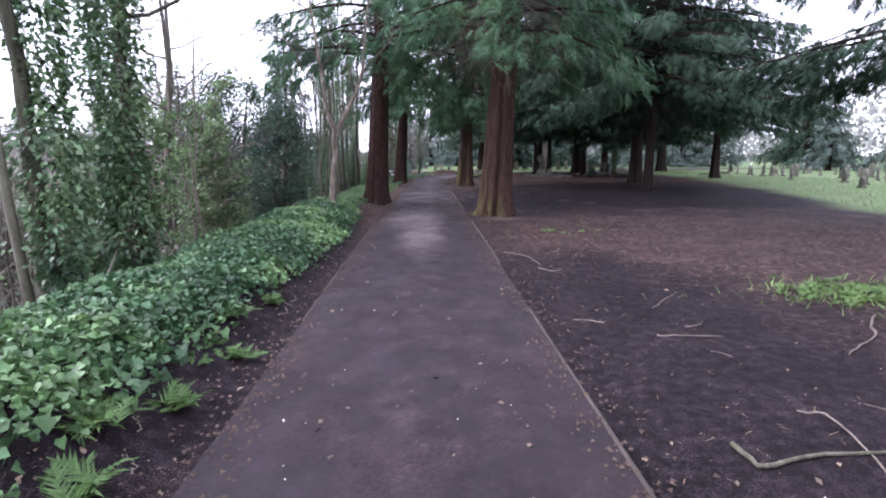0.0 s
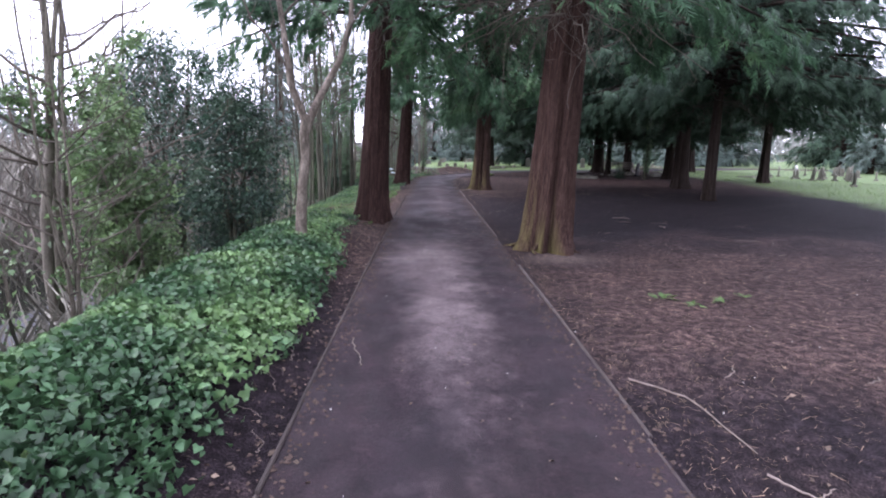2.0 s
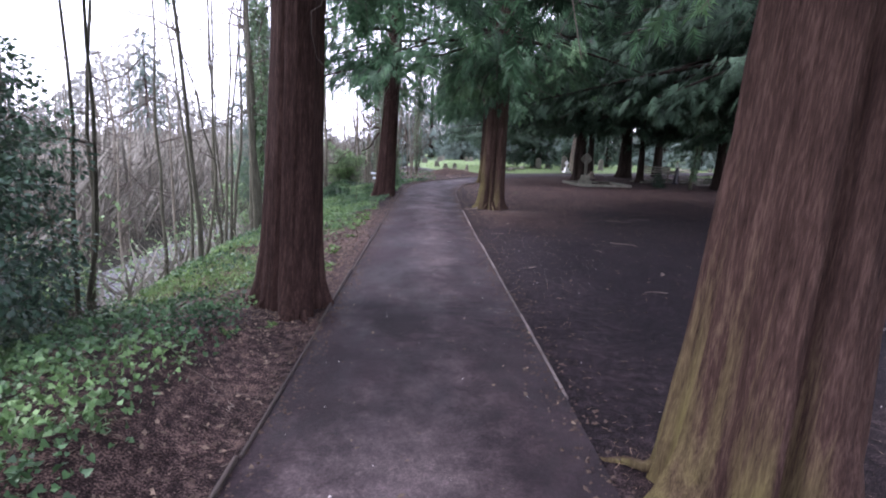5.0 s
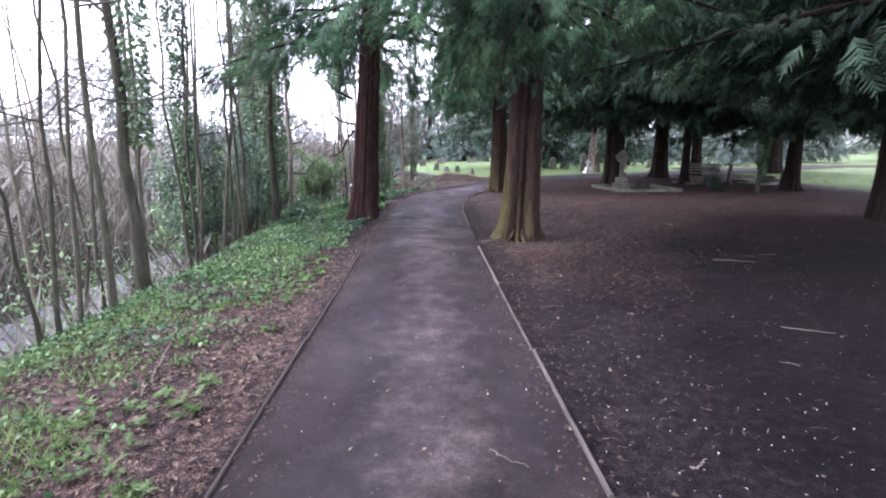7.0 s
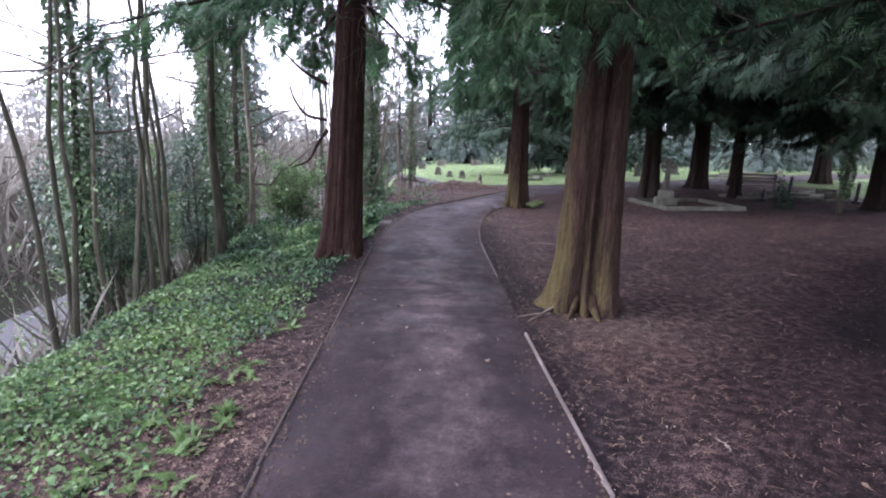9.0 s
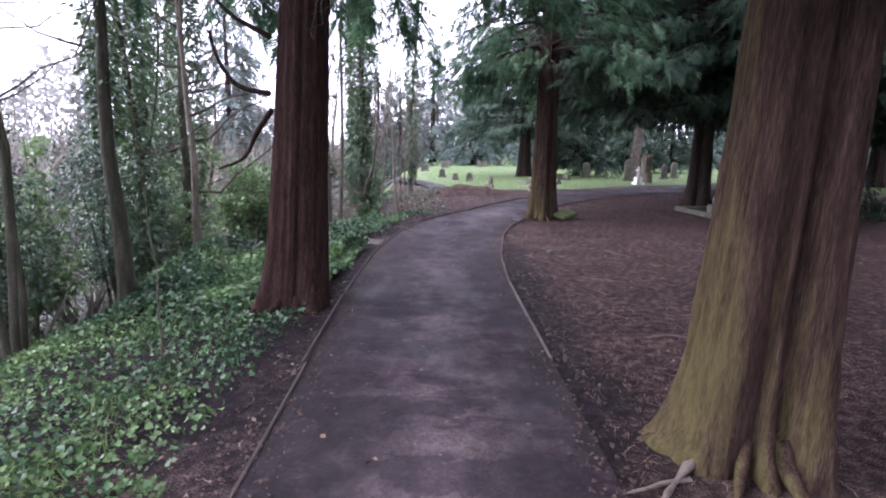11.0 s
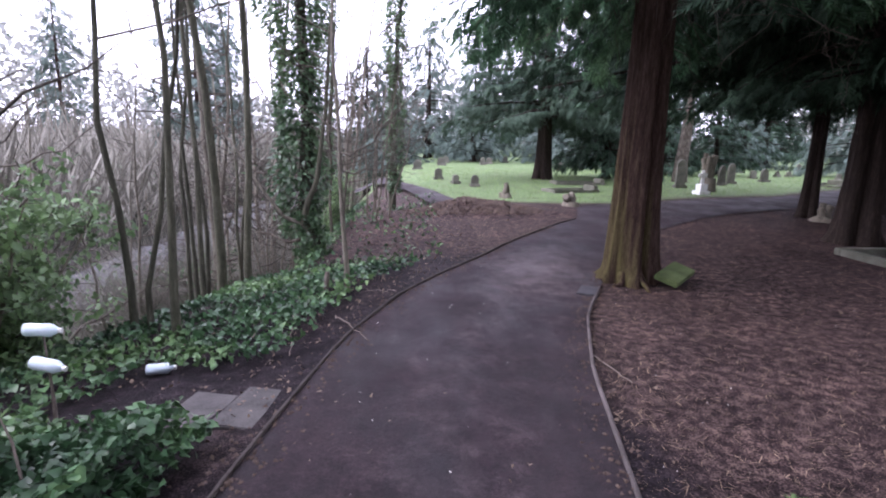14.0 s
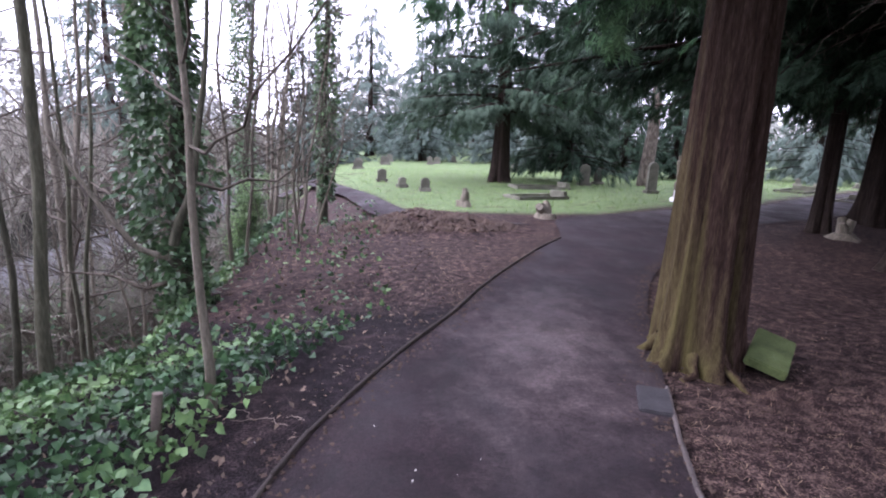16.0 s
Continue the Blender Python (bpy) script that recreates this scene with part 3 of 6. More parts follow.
# ---- conifers ----
def spray_template(seed):
    """A flat ferny fan: a rib with narrow forward-swept branchlets on both sides, longest below the middle."""
    r = np.random.default_rng(seed)
    v, f = [], []
    for n in range(7):
        for s in (-1, 1):
            y = 0.02 + 0.125 * n + r.uniform(-0.03, 0.03) + 0.05 * (s > 0)
            w = (0.44 * math.sin(math.pi * (0.28 + 0.68 * n / 7)) + 0.03) * r.uniform(0.6, 1.2)
            k = len(v)
            z = -0.32 * y * y
            v += [(0, y - 0.05, z), (s * w * 0.85, y + 0.1 + 0.6 * w, z - 0.16 * w - 0.03), (-s * 0.01, y + 0.075, z - 0.01)]
            f += [(k, k + 1, k + 2)] if s > 0 else [(k, k + 2, k + 1)]
    k = len(v)
    v += [(-0.05, 0.8, -0.2), (0.05, 0.8, -0.2), (0.03, 1.12, -0.45)]
    f += [(k, k + 1, k + 2)]
    return np.array(v), np.array(f)


SPRAY, SPRAY_B = spray_template(8), spray_template(21)


def limb_curve(h, az, length, sag, r, n=9):
    t = np.linspace(0, 1, n)
    rad = length * t
    z = h + length * (0.12 * t - sag * t * t + 0.25 * sag * t ** 4)
    side = 0.12 * length * r.uniform(-1, 1) * t * t
    return np.stack([rad * math.cos(az) - side * math.sin(az), rad * math.sin(az) + side * math.cos(az), z], -1)


def conifer_meshes(seed, radius, height, low, reach, limbs, per, size, sag=0.45, hang=0.55, bark=M_BARK, leaf=M_CEDAR, lean=(0, 0), flare=0.75, dead=26, foot=1.0, clefts=(), inner=0.08):
    """Meshes of a conifer: fluted trunk, branches, crown of hanging sprays."""
    r = np.random.default_rng(seed)
    g = Geo()
    zs = np.r_[-0.3, -0.1, 0.0, 0.06, 0.12, 0.2, 0.3, 0.42, 0.56, 0.75, 1.0, 1.25, 1.5, 1.8, 2.1, 2.5, 2.9, 3.4, 4.0, 4.6, 5.4, 6.5, 8, 10, 12, height]
    zs = zs[zs <= height]
    a = np.arange(64) * 2 * math.pi / 64
    ph = r.uniform(0, 6.28, 6)
    prof = 1 + flare * foot * np.exp(-np.clip(zs, 0, None) / 0.28) + 0.14 * np.exp(-np.clip(zs, 0, None) / 1.4)
    rad = radius * prof * np.clip(1 - zs / height, 0.02, 1) ** 0.75
    lob = 0.13 * np.cos(3 * a + ph[0]) + 0.1 * np.cos(5 * a + ph[1]) - 0.2 * np.abs(np.sin(2.5 * a + ph[2])) ** 10 + 0.06
    root = 0.5 * np.clip(np.cos(4 * a + ph[3]) + 0.6 * np.cos(7 * a + ph[4]), -0.4, 1.4)
    fl = 1 + lob[None] * (0.55 + 0.7 * np.exp(-np.clip(zs, 0, None) / 1.5))[:, None] + root[None] * (0.5 * np.exp(-np.clip(zs, 0, None) / 0.2))[:, None]
    fl += (0.028 * np.cos(19 * a + ph[5]) + 0.02 * np.cos(27 * a))[None] * (1 + 0.4 * np.sin(zs * 1.7))[:, None]
    for ca in clefts:
        gap = (a - ca + math.pi) % (2 * math.pi) - math.pi
        fl -= 0.34 * np.exp(-(gap / 0.13) ** 2)[None] * np.clip(1 - zs / 9, 0.2, 1)[:, None]
    fl += 0.012 * r.normal(size=(len(zs), 64))
    pts = np.stack([lean[0] * zs, lean[1] * zs, zs], -1)
    tube(g, pts, rad, 64, fl)
    trunk = g.mesh("trunk", bark, True)
    g, c = Geo(), Geo()
    pos, dirs = [], []
    for n in range(limbs):
        u = (n + r.uniform(0, 1)) / limbs
        h = low + (height - low) * u ** 1.5
        length = reach * (1 - (h - low) / (height - low)) ** 0.7 * r.uniform(0.65, 1.1) + 0.3
        az = n * 2.4 + r.uniform(-0.4, 0.4)
        p = limb_curve(h, az, length, sag * r.uniform(0.7, 1.3), r)
        p[:, 0] += lean[0] * h
        p[:, 1] += lean[1] * h
        p[:, 2] = np.maximum(p[:, 2], 0.74 * low + 0.15 * np.sin(5.0 * az + p[:, 0]))
        tube(g, p, np.linspace(0.045, 0.008, len(p)) * (0.5 + length / 5), 5)
        k = max(3, int(per * length / reach))
        t = r.uniform(inner if u < 0.28 else 0.08, 1.0, k) ** 0.75
        q = np.stack([np.interp(t, np.linspace(0, 1, len(p)), p[:, m]) for m in range(3)], -1)
        out = np.array([math.cos(az), math.sin(az), 0])
        sd = np.array([-math.sin(az), math.cos(az), 0])
        d = out[None] * r.uniform(0.2, 1.0, (k, 1)) + sd[None] * r.uniform(-1.0, 1.0, (k, 1)) + np.array([0, 0, -1.0])[None] * r.uniform(0.1, 0.95, (k, 1))
        pos.append(q + np.stack([r.normal(0, 0.17, k), r.normal(0, 0.17, k), -r.uniform(-0.1, 1, k) ** 2 * hang], -1))
        dirs.append(d)
    tw = Geo()
    for n in range(dead):
        h, az = r.uniform(low * 0.85, low + 1.6), r.uniform(0, 6.28)
        length = r.uniform(0.7, 2.2)
        p = limb_curve(h, az, length, r.uniform(0.2, 0.9), r, 7) + r.normal(0, 0.03, (7, 3))
        p[:, 0] += lean[0] * h
        p[:, 1] += lean[1] * h
        p[:, 2] = np.maximum(p[:, 2], 2.35 + 0.25 * np.sin(3 * az))
        tube(tw, p, np.linspace(0.013, 0.004, 7), 4)
        for _ in range(4):
            m = int(r.integers(2, 6))
            e = p[m] + np.cumsum(r.normal(0, 0.05, (8, 3)) + r.normal(0, 0.05, 3) + (0, 0, -0.05), axis=0)
            tube(tw, np.concatenate([p[m:m + 1], e]), np.linspace(0.006, 0.002, 9), 3)
    pos, dirs = np.concatenate(pos), np.concatenate(dirs)
    rot = frames(dirs, np.repeat([[0.0, 0.0, 1.0]], len(pos), 0), r.uniform(-0.7, 0.7, len(pos)))
    long = size * r.uniform(0.5, 1.25, len(pos))
    scatter(c, *SPRAY, pos[::2], rot[::2], long[::2])
    scatter(c, *SPRAY_B, pos[1::2], rot[1::2], long[1::2])
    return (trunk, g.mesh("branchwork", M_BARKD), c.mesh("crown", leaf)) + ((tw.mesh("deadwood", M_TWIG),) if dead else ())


def plant_tree(name, meshes, x, y, turn, scale, label, group="", category="tree", z=None):
    """One tree as an Empty with its parts."""
    root = empty(name, x, y, float(ground_z(x, y)) - 0.02 if z is None else z)
    root.rotation_euler[2] = turn
    root.scale = (scale,) * 3
    made = {}
    for me in meshes:
        kind_of = me.name.split(".")[0]
        made[kind_of] = new(kind_of, me)
        made[kind_of].parent = made["branchwork"] if kind_of == "deadwood" else root
        if kind_of in ("branchwork", "deadwood"):
            tagged(made[kind_of], kind="stuff")
    return tagged(root, label, category, group)


NEAR = [conifer_meshes(s, rad, 16, lo, 3.3, 88, 82, 0.32, lean=ln, flare=fl, foot=0.7, leaf=M_CEDAR, bark=bk, dead=dd, clefts=cl, inner=0.42) for s, rad, lo, ln, fl, bk, dd, cl in ((1, 0.33, 3.9, (0, 0), 0.24, M_BARKN, 150, (2.67, 1.2, 4.4)), (2, 0.265, 4.1, (0, 0), 0.2, M_BARK, 40, (0.8, 3.4)), (3, 0.29, 4.0, (0, 0), 0.4, M_BARKM, 40, (-0.85, 0.9, 3.0)))]
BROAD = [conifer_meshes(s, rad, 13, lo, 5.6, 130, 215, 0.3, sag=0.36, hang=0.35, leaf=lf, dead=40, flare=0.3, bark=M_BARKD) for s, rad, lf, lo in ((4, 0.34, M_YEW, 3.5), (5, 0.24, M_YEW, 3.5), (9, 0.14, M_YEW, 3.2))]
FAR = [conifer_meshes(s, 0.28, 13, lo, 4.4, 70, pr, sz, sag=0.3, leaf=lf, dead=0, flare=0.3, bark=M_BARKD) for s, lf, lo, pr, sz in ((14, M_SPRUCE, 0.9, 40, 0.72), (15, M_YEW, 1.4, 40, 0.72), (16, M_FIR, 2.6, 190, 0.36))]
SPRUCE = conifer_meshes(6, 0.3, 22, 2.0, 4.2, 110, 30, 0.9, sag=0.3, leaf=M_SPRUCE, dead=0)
NEAR.append(conifer_meshes(33, 0.275, 16, 4.0, 3.3, 2, 4, 0.27, flare=0.26, foot=0.7, bark=M_BARKM, dead=0, clefts=(-0.85, 0.9, 3.0, 4.6))[:1] + NEAR[2][1:])
CEDARS = []
CEDAR = "tall red cedar with fluted reddish fibrous bark and hanging green sprays"
for x, y, turn, sc, m, tip in [(1.68, 16.6, 0.3, 1.05, 0, 0.05), (-1.45, 19.7, 1.9, 1.02, 1, 0.045), (1.8, 29.25, 4.0, 1.04, 2, 0.03), (-1.38, 32.1, 2.4, 0.95, 1, 0.06), (2.67, 39.15, 5.2, 0.93, 3, 0.005)]:
    tree = plant_tree("cedar_tree", NEAR[m], x, y, turn, sc, CEDAR, "cedars along the path")
    tree.rotation_euler = (Matrix.Rotation(tip, 3, "Y") @ Matrix.Rotation(turn, 3, "Z")).to_euler()
    CEDARS.append(tree)
    bole = [c for c in tree.children if c.name.startswith("trunk")][0]
    rr_ = np.random.default_rng(int(y * 10))
    for k in range(7):
        a, ln = k * 0.9 + rr_.uniform(-0.3, 0.3), rr_.uniform(0.2, 0.42)
        r0 = (0.33, 0.26, 0.29, 0.3)[m]
        out, wob = r0 * 0.85 + np.array([0, 0.25, 0.5, 0.75, 1.0, 1.25]) * ln, rr_.normal(0, 0.06, 6) * np.arange(6) / 3
        zz = np.array([0.2, 0.1, 0.045, 0.01, -0.015, -0.05])
        g = Geo()
        tube(g, np.stack([out * np.cos(a + wob), out * np.sin(a + wob), zz], -1), np.array([0.085, 0.07, 0.056, 0.044, 0.032, 0.02]) * rr_.uniform(0.4, 0.75), 9, 1 + 0.14 * rr_.normal(size=(6, 9)))
        g.link("root", M_BARK if m == 1 else M_BARKM, bole, True)


def low_bough(tree, az, h, length, drop, sprays, seed):
    """A living bough that sags low on one side of a tree: wood, with its hanging fans as a part of it."""
    r = np.random.default_rng(seed)
    t = np.linspace(0, 1, 10)
    out = np.array([math.cos(az), math.sin(az), 0.0])
    side = np.array([-math.sin(az), math.cos(az), 0.0])
    p = out * (0.2 + length * t)[:, None] + side * (0.1 * length * np.sin(2.5 * t) * r.uniform(-1, 1))[:, None] + np.array([0, 0, 1.0]) * (h + 0.08 * length * t - drop * t ** 1.8)[:, None]
    g, c = Geo(), Geo()
    tube(g, p, np.linspace(0.035, 0.006, 10), 6)
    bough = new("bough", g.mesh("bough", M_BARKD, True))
    bough.parent = tree
    u = r.uniform(0.15, 1.02, sprays)
    q = np.stack([np.interp(u, t, p[:, m]) for m in range(3)], -1) + side * r.normal(0, 0.26, sprays)[:, None] + np.array([0, 0, -1.0]) * (r.uniform(0, 1, sprays) ** 1.5 * 0.45)[:, None]
    d = out * r.uniform(0.0, 0.7, (sprays, 1)) + side * r.uniform(-0.8, 0.8, (sprays, 1)) + np.array([0, 0, -1.0]) * r.uniform(0.4, 1.2, (sprays, 1))
    rot = frames(d, np.repeat([[0.0, 0.0, 1.0]], sprays, 0), r.uniform(-0.8, 0.8, sprays))
    long = 0.25 * r.uniform(0.5, 1.2, sprays)
    scatter(c, *SPRAY, q[::2], rot[::2], long[::2])
    scatter(c, *SPRAY_B, q[1::2], rot[1::2], long[1::2])
    tagged(c.link("sprays", M_CEDAR, bough), kind="stuff")


for n, (k, az, h, length, drop) in enumerate([(2, 4.3, 3.7, 1.3, 1.1), (2, 3.8, 3.9, 1.5, 1.4), (2, 3.3, 3.8, 1.4, 0.9), (2, 4.8, 3.9, 1.1, 0.9), (2, 2.7, 4.0, 1.5, 1.0), (2, 4.0, 4.4, 1.7, 1.2), (3, 3.0, 4.8, 2.0, 1.2), (4, 3.2, 3.9, 1.8, 0.8), (4, 2.4, 4.0, 1.9, 0.8), (4, 3.9, 4.1, 1.6, 0.7)]):
    low_bough(CEDARS[k], az - CEDARS[k].rotation_euler.z, h, length, drop, 170, 400 + n)
EVERGREEN = "broad dark evergreen tree with low drooping boughs"
# (6.5, -4.0) is an unseen tree added behind the start to shade the crowns
for x, y, turn, sc, m in [(9.2, 26.0, 0.5, 1.15, 2), (10.7, 31.5, 2.0, 1.1, 1), (13.6, 39.2, 1.0, 0.72, 0), (7.75, 41.9, 3.1, 1.12, 1), (11.7, 46.4, 4.4, 1.2, 1), (20.1, 50.5, 0.2, 1.0, 0), (17.5, 36.5, 2.2, 0.9, 1), (11.4, 12.6, 1.2, 0.95, 1), (11.5, 3.6, 2.9, 1.0, 0), (6.5, -4.0, 0.4, 1.0, 0), (9.3, 45.3, 0.9, 1.08, 2), (14.6, 48.6, 2.6, 1.0, 1), (11.2, 42.6, 5.2, 1.0, 2)]:
    plant_tree("evergreen_tree", BROAD[m], x, y, turn, sc, EVERGREEN, "evergreens in the cemetery")
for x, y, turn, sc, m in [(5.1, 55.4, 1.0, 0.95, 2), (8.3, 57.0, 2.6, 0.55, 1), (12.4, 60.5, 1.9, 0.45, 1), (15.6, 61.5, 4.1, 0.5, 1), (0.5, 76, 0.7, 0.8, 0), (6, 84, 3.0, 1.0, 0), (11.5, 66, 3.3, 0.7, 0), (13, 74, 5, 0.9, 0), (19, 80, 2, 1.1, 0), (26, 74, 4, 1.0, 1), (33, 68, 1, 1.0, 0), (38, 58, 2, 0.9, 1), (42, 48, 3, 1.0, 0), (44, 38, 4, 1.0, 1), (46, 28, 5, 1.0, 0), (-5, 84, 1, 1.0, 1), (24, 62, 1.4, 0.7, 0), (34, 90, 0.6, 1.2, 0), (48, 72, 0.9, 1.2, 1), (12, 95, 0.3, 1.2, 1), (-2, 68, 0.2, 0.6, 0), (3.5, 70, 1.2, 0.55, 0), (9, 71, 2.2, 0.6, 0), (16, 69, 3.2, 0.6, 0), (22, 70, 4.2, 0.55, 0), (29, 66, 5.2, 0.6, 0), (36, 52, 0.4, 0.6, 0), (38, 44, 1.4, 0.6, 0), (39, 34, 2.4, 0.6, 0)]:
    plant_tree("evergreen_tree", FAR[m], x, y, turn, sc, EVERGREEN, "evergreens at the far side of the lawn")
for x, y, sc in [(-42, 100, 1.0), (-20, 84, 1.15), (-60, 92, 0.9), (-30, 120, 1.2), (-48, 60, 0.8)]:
    plant_tree("spruce_tree", SPRUCE, x, y, x, sc, "tall spruce standing beyond the road, grey-green with painted haze", "far spruces")


# ---- bare trees, ivy-clad trees and shrubs of the bank ----
def bare_tree_meshes(seed, height, radius, stems=1, spread=0.25, boughs=14, twigs=5, bark=M_BARKG, low=0.25, up=0.9):
    """Meshes of a leafless tree: stems, and a fan of boughs and twigs."""
    r = np.random.default_rng(seed)
    g, w = Geo(), Geo()
    tips = []
    for s in range(stems):
        az, off = r.uniform(0, 6.28), 0.12 * (stems > 1)
        n = 12
        t = np.linspace(0, 1, n)
        lean = spread * height * r.uniform(0.3, 1.0)
        wob = np.cumsum(r.normal(0, 0.035, (n, 2)), axis=0) * height / 6
        p = np.stack([off * math.cos(az) * s + lean * t ** 1.3 * math.cos(az) + wob[:, 0], off * math.sin(az) * s + lean * t ** 1.3 * math.sin(az) + wob[:, 1], -0.3 + (height + 0.3) * t], -1)
        p[0, :2] = p[1, :2]
        h = r.uniform(0.8, 1.0)
        p[:, 2] *= h
        rr = radius * r.uniform(0.7, 1.0) * (1 - 0.88 * t) * (1 + 0.35 * np.exp(-t * 14))
        tube(g, p, rr, 8 if radius > 0.05 else 6)
        for b in range(boughs):
            u = low + (0.97 - low) * (b + r.uniform(0, 1)) / boughs
            q0 = np.array([np.interp(u, t, p[:, m]) for m in range(3)])
            ba = r.uniform(0, 6.28)
            ln = height * 0.33 * (1.15 - u) * r.uniform(0.5, 1.3) + 0.3
            m = 7
            step = np.stack([np.full(m, math.cos(ba)), np.full(m, math.sin(ba)), np.linspace(0.25, 1.2, m) * up], -1) + r.normal(0, 0.22, (m, 3))
            step /= np.linalg.norm(step, axis=1)[:, None]
            q = np.concatenate([q0[None], q0 + np.cumsum(step * ln / m, axis=0)])
            r0 = max(0.004, np.interp(u, t, rr) * 0.5)
            tube(w, q, np.linspace(r0, 0.003, m + 1), 4)
            for k in range(twigs):
                i0 = int(r.integers(2, m + 1))
                d = step[min(i0, m - 1)] + r.normal(0, 0.7, 3)
                d /= np.linalg.norm(d)
                e = q[i0] + np.cumsum(d[None] * ln * 0.11 + r.normal(0, 0.02 + 0.012 * ln, (4, 3)), axis=0)
                tube(w, np.concatenate([q[i0:i0 + 1], e]), np.linspace(0.0045, 0.0018, 5), 3)
            tips.append(q)
        tips.append(p)
    return g.mesh("trunk", bark, True), w.mesh("branchwork", M_TWIG)


LEAF4 = (np.array([(0, 0, 0), (0.3, 0.45, 0.06), (0, 1, -0.1), (-0.3, 0.45, 0.06)]), np.array([(0, 1, 2), (0, 2, 3)]))
IVY_OUT = [(0.0, -0.02), (0.42, -0.16), (0.58, 0.2), (0.36, 0.5), (0.0, 0.95), (-0.36, 0.5), (-0.58, 0.2), (-0.42, -0.16)]
IVYLEAF = (np.array([(x, y, 0.16 * abs(x) - 0.16 * y * y) for x, y in IVY_OUT]), np.array([(0, k, k + 1) for k in range(1, 7)]))


def random_frames(r, n, tilt):
    """Leaf poses that face up, tilted at random."""
    a = r.uniform(0, 6.28, n)
    d = np.stack([np.cos(a), np.sin(a), r.normal(-0.25, tilt, n)], -1)
    return frames(d, np.repeat([[0.0, 0.0, 1.0]], n, 0), r.normal(0, tilt, n))


def ivy_trunk_meshes(seed, height, radius, leaves, thick=0.22, top=0.95, size=0.085, foot=0.06):
    """A trunk clad in climbing ivy, with a bare head of boughs."""
    r = np.random.default_rng(seed)
    trunk, wood = bare_tree_meshes(seed, height, radius, 1, 0.06, 12, 5, M_BARKS, 0.5)
    g = Geo()
    h = height * top * r.uniform(foot, 1, leaves)
    lump = 1 + 0.5 * np.sin(h * 2.3 + seed) + 0.35 * np.sin(h * 5.1)
    a = r.uniform(0, 6.28, leaves)
    rad = radius + thick * np.clip(lump, 0.25, 2) * r.uniform(0.1, 1, leaves) ** 1.3 * (0.5 + 0.7 * (h / height)) * np.where(r.uniform(0, 1, leaves) < 0.07, 2.2, 1)
    pos = np.stack([rad * np.cos(a), rad * np.sin(a), h], -1)
    d = np.stack([np.cos(a) + r.normal(0, 0.5, leaves), np.sin(a) + r.normal(0, 0.5, leaves), r.normal(-0.6, 0.5, leaves)], -1)
    scatter(g, *LEAF4, pos, frames(d, np.repeat([[0.0, 0.0, 1.0]], leaves, 0), r.normal(0, 0.6, leaves)), size * r.uniform(0.7, 1.5, leaves))
    return trunk, wood, g.mesh("ivy", M_IVYT)


def shrub_meshes(seed, height, width, leaves, mat, size=0.07, stems=9):
    """A leafy shrub: several stems and clumped small leaves with gaps."""
    r = np.random.default_rng(seed)
    g, w = Geo(), Geo()
    pos = []
    tips = []
    for s in range(stems):
        az, ln = r.uniform(0, 6.28), r.uniform(0.2, 1.0) * width * 0.5
        t = np.linspace(0, 1, 8)
        hh = height * r.uniform(0.6, 1.0)
        p = np.stack([ln * t ** 1.2 * math.cos(az), ln * t ** 1.2 * math.sin(az), -0.2 + hh * t], -1) + np.cumsum(r.normal(0, 0.025, (8, 3)), axis=0)
        tube(g, p, np.linspace(0.028, 0.006, 8), 5)
        for b in range(14):
            u = r.uniform(0.12, 1.0)
            q0 = np.array([np.interp(u, t, p[:, m]) for m in range(3)])
            ba = r.uniform(0, 6.28)
            d = np.array([math.cos(ba), math.sin(ba), r.uniform(0.0, 0.9)]) * width * 0.28 * r.uniform(0.5, 1.2) * (1.15 - 0.6 * u)
            q = q0 + d[None] * np.linspace(0, 1, 5)[:, None] + r.normal(0, 0.02, (5, 3))
            tube(w, q, np.linspace(0.009, 0.003, 5), 3)
            tips.append(q)
    each = max(1, leaves // len(tips))
    for q in tips:
        t = r.uniform(0.15, 1.1, each)
        c = q[0] + (q[-1] - q[0])[None] * t[:, None]
        pos.append(c + r.normal(0, 0.07, (each, 3)))
    pos = np.concatenate(pos)
    n = len(pos)
    d = r.normal(0, 0.7, (n, 3)) + (0, 0, -0.2)
    c = Geo()
    scatter(c, *LEAF4, pos, frames(d, np.repeat([[0.0, 0.0, 1.0]], n, 0), r.normal(0, 0.7, n)), size * r.uniform(0.6, 1.4, n))
    return g.mesh("stem", M_BARKG, True), w.mesh("branchwork", M_TWIG), c.mesh("foliage", mat)


SAPLINGS = [bare_tree_meshes(20 + n, h, r, st, sp, 14, 6, bk) for n, (h, r, st, sp, bk) in enumerate([(7.5, 0.05, 1, 0.1, M_BARKG), (8.5, 0.06, 4, 0.16, M_BARKG), (6.0, 0.04, 3, 0.22, M_BARKG), (9, 0.085, 1, 0.07, M_BARKG), (5, 0.03, 5, 0.3, M_BARKG), (10, 0.1, 2, 0.12, M_BARKG)])]
THIN = [bare_tree_meshes(30 + n, h, r, st, sp, 9, 2, M_BARKG) for n, (h, r, st, sp) in enumerate([(9, 0.07, 1, 0.1), (8, 0.06, 3, 0.16), (10, 0.09, 2, 0.12)])]
IVYTREES = [ivy_trunk_meshes(40 + n, h, r, lv, th) for n, (h, r, lv, th) in enumerate([(10, 0.15, 8500, 0.25), (9, 0.1, 5500, 0.18), (11, 0.18, 12500, 0.3)])] + [ivy_trunk_meshes(43, 9.5, 0.11, 3600, 0.12, 0.95, 0.075, 0.24)]
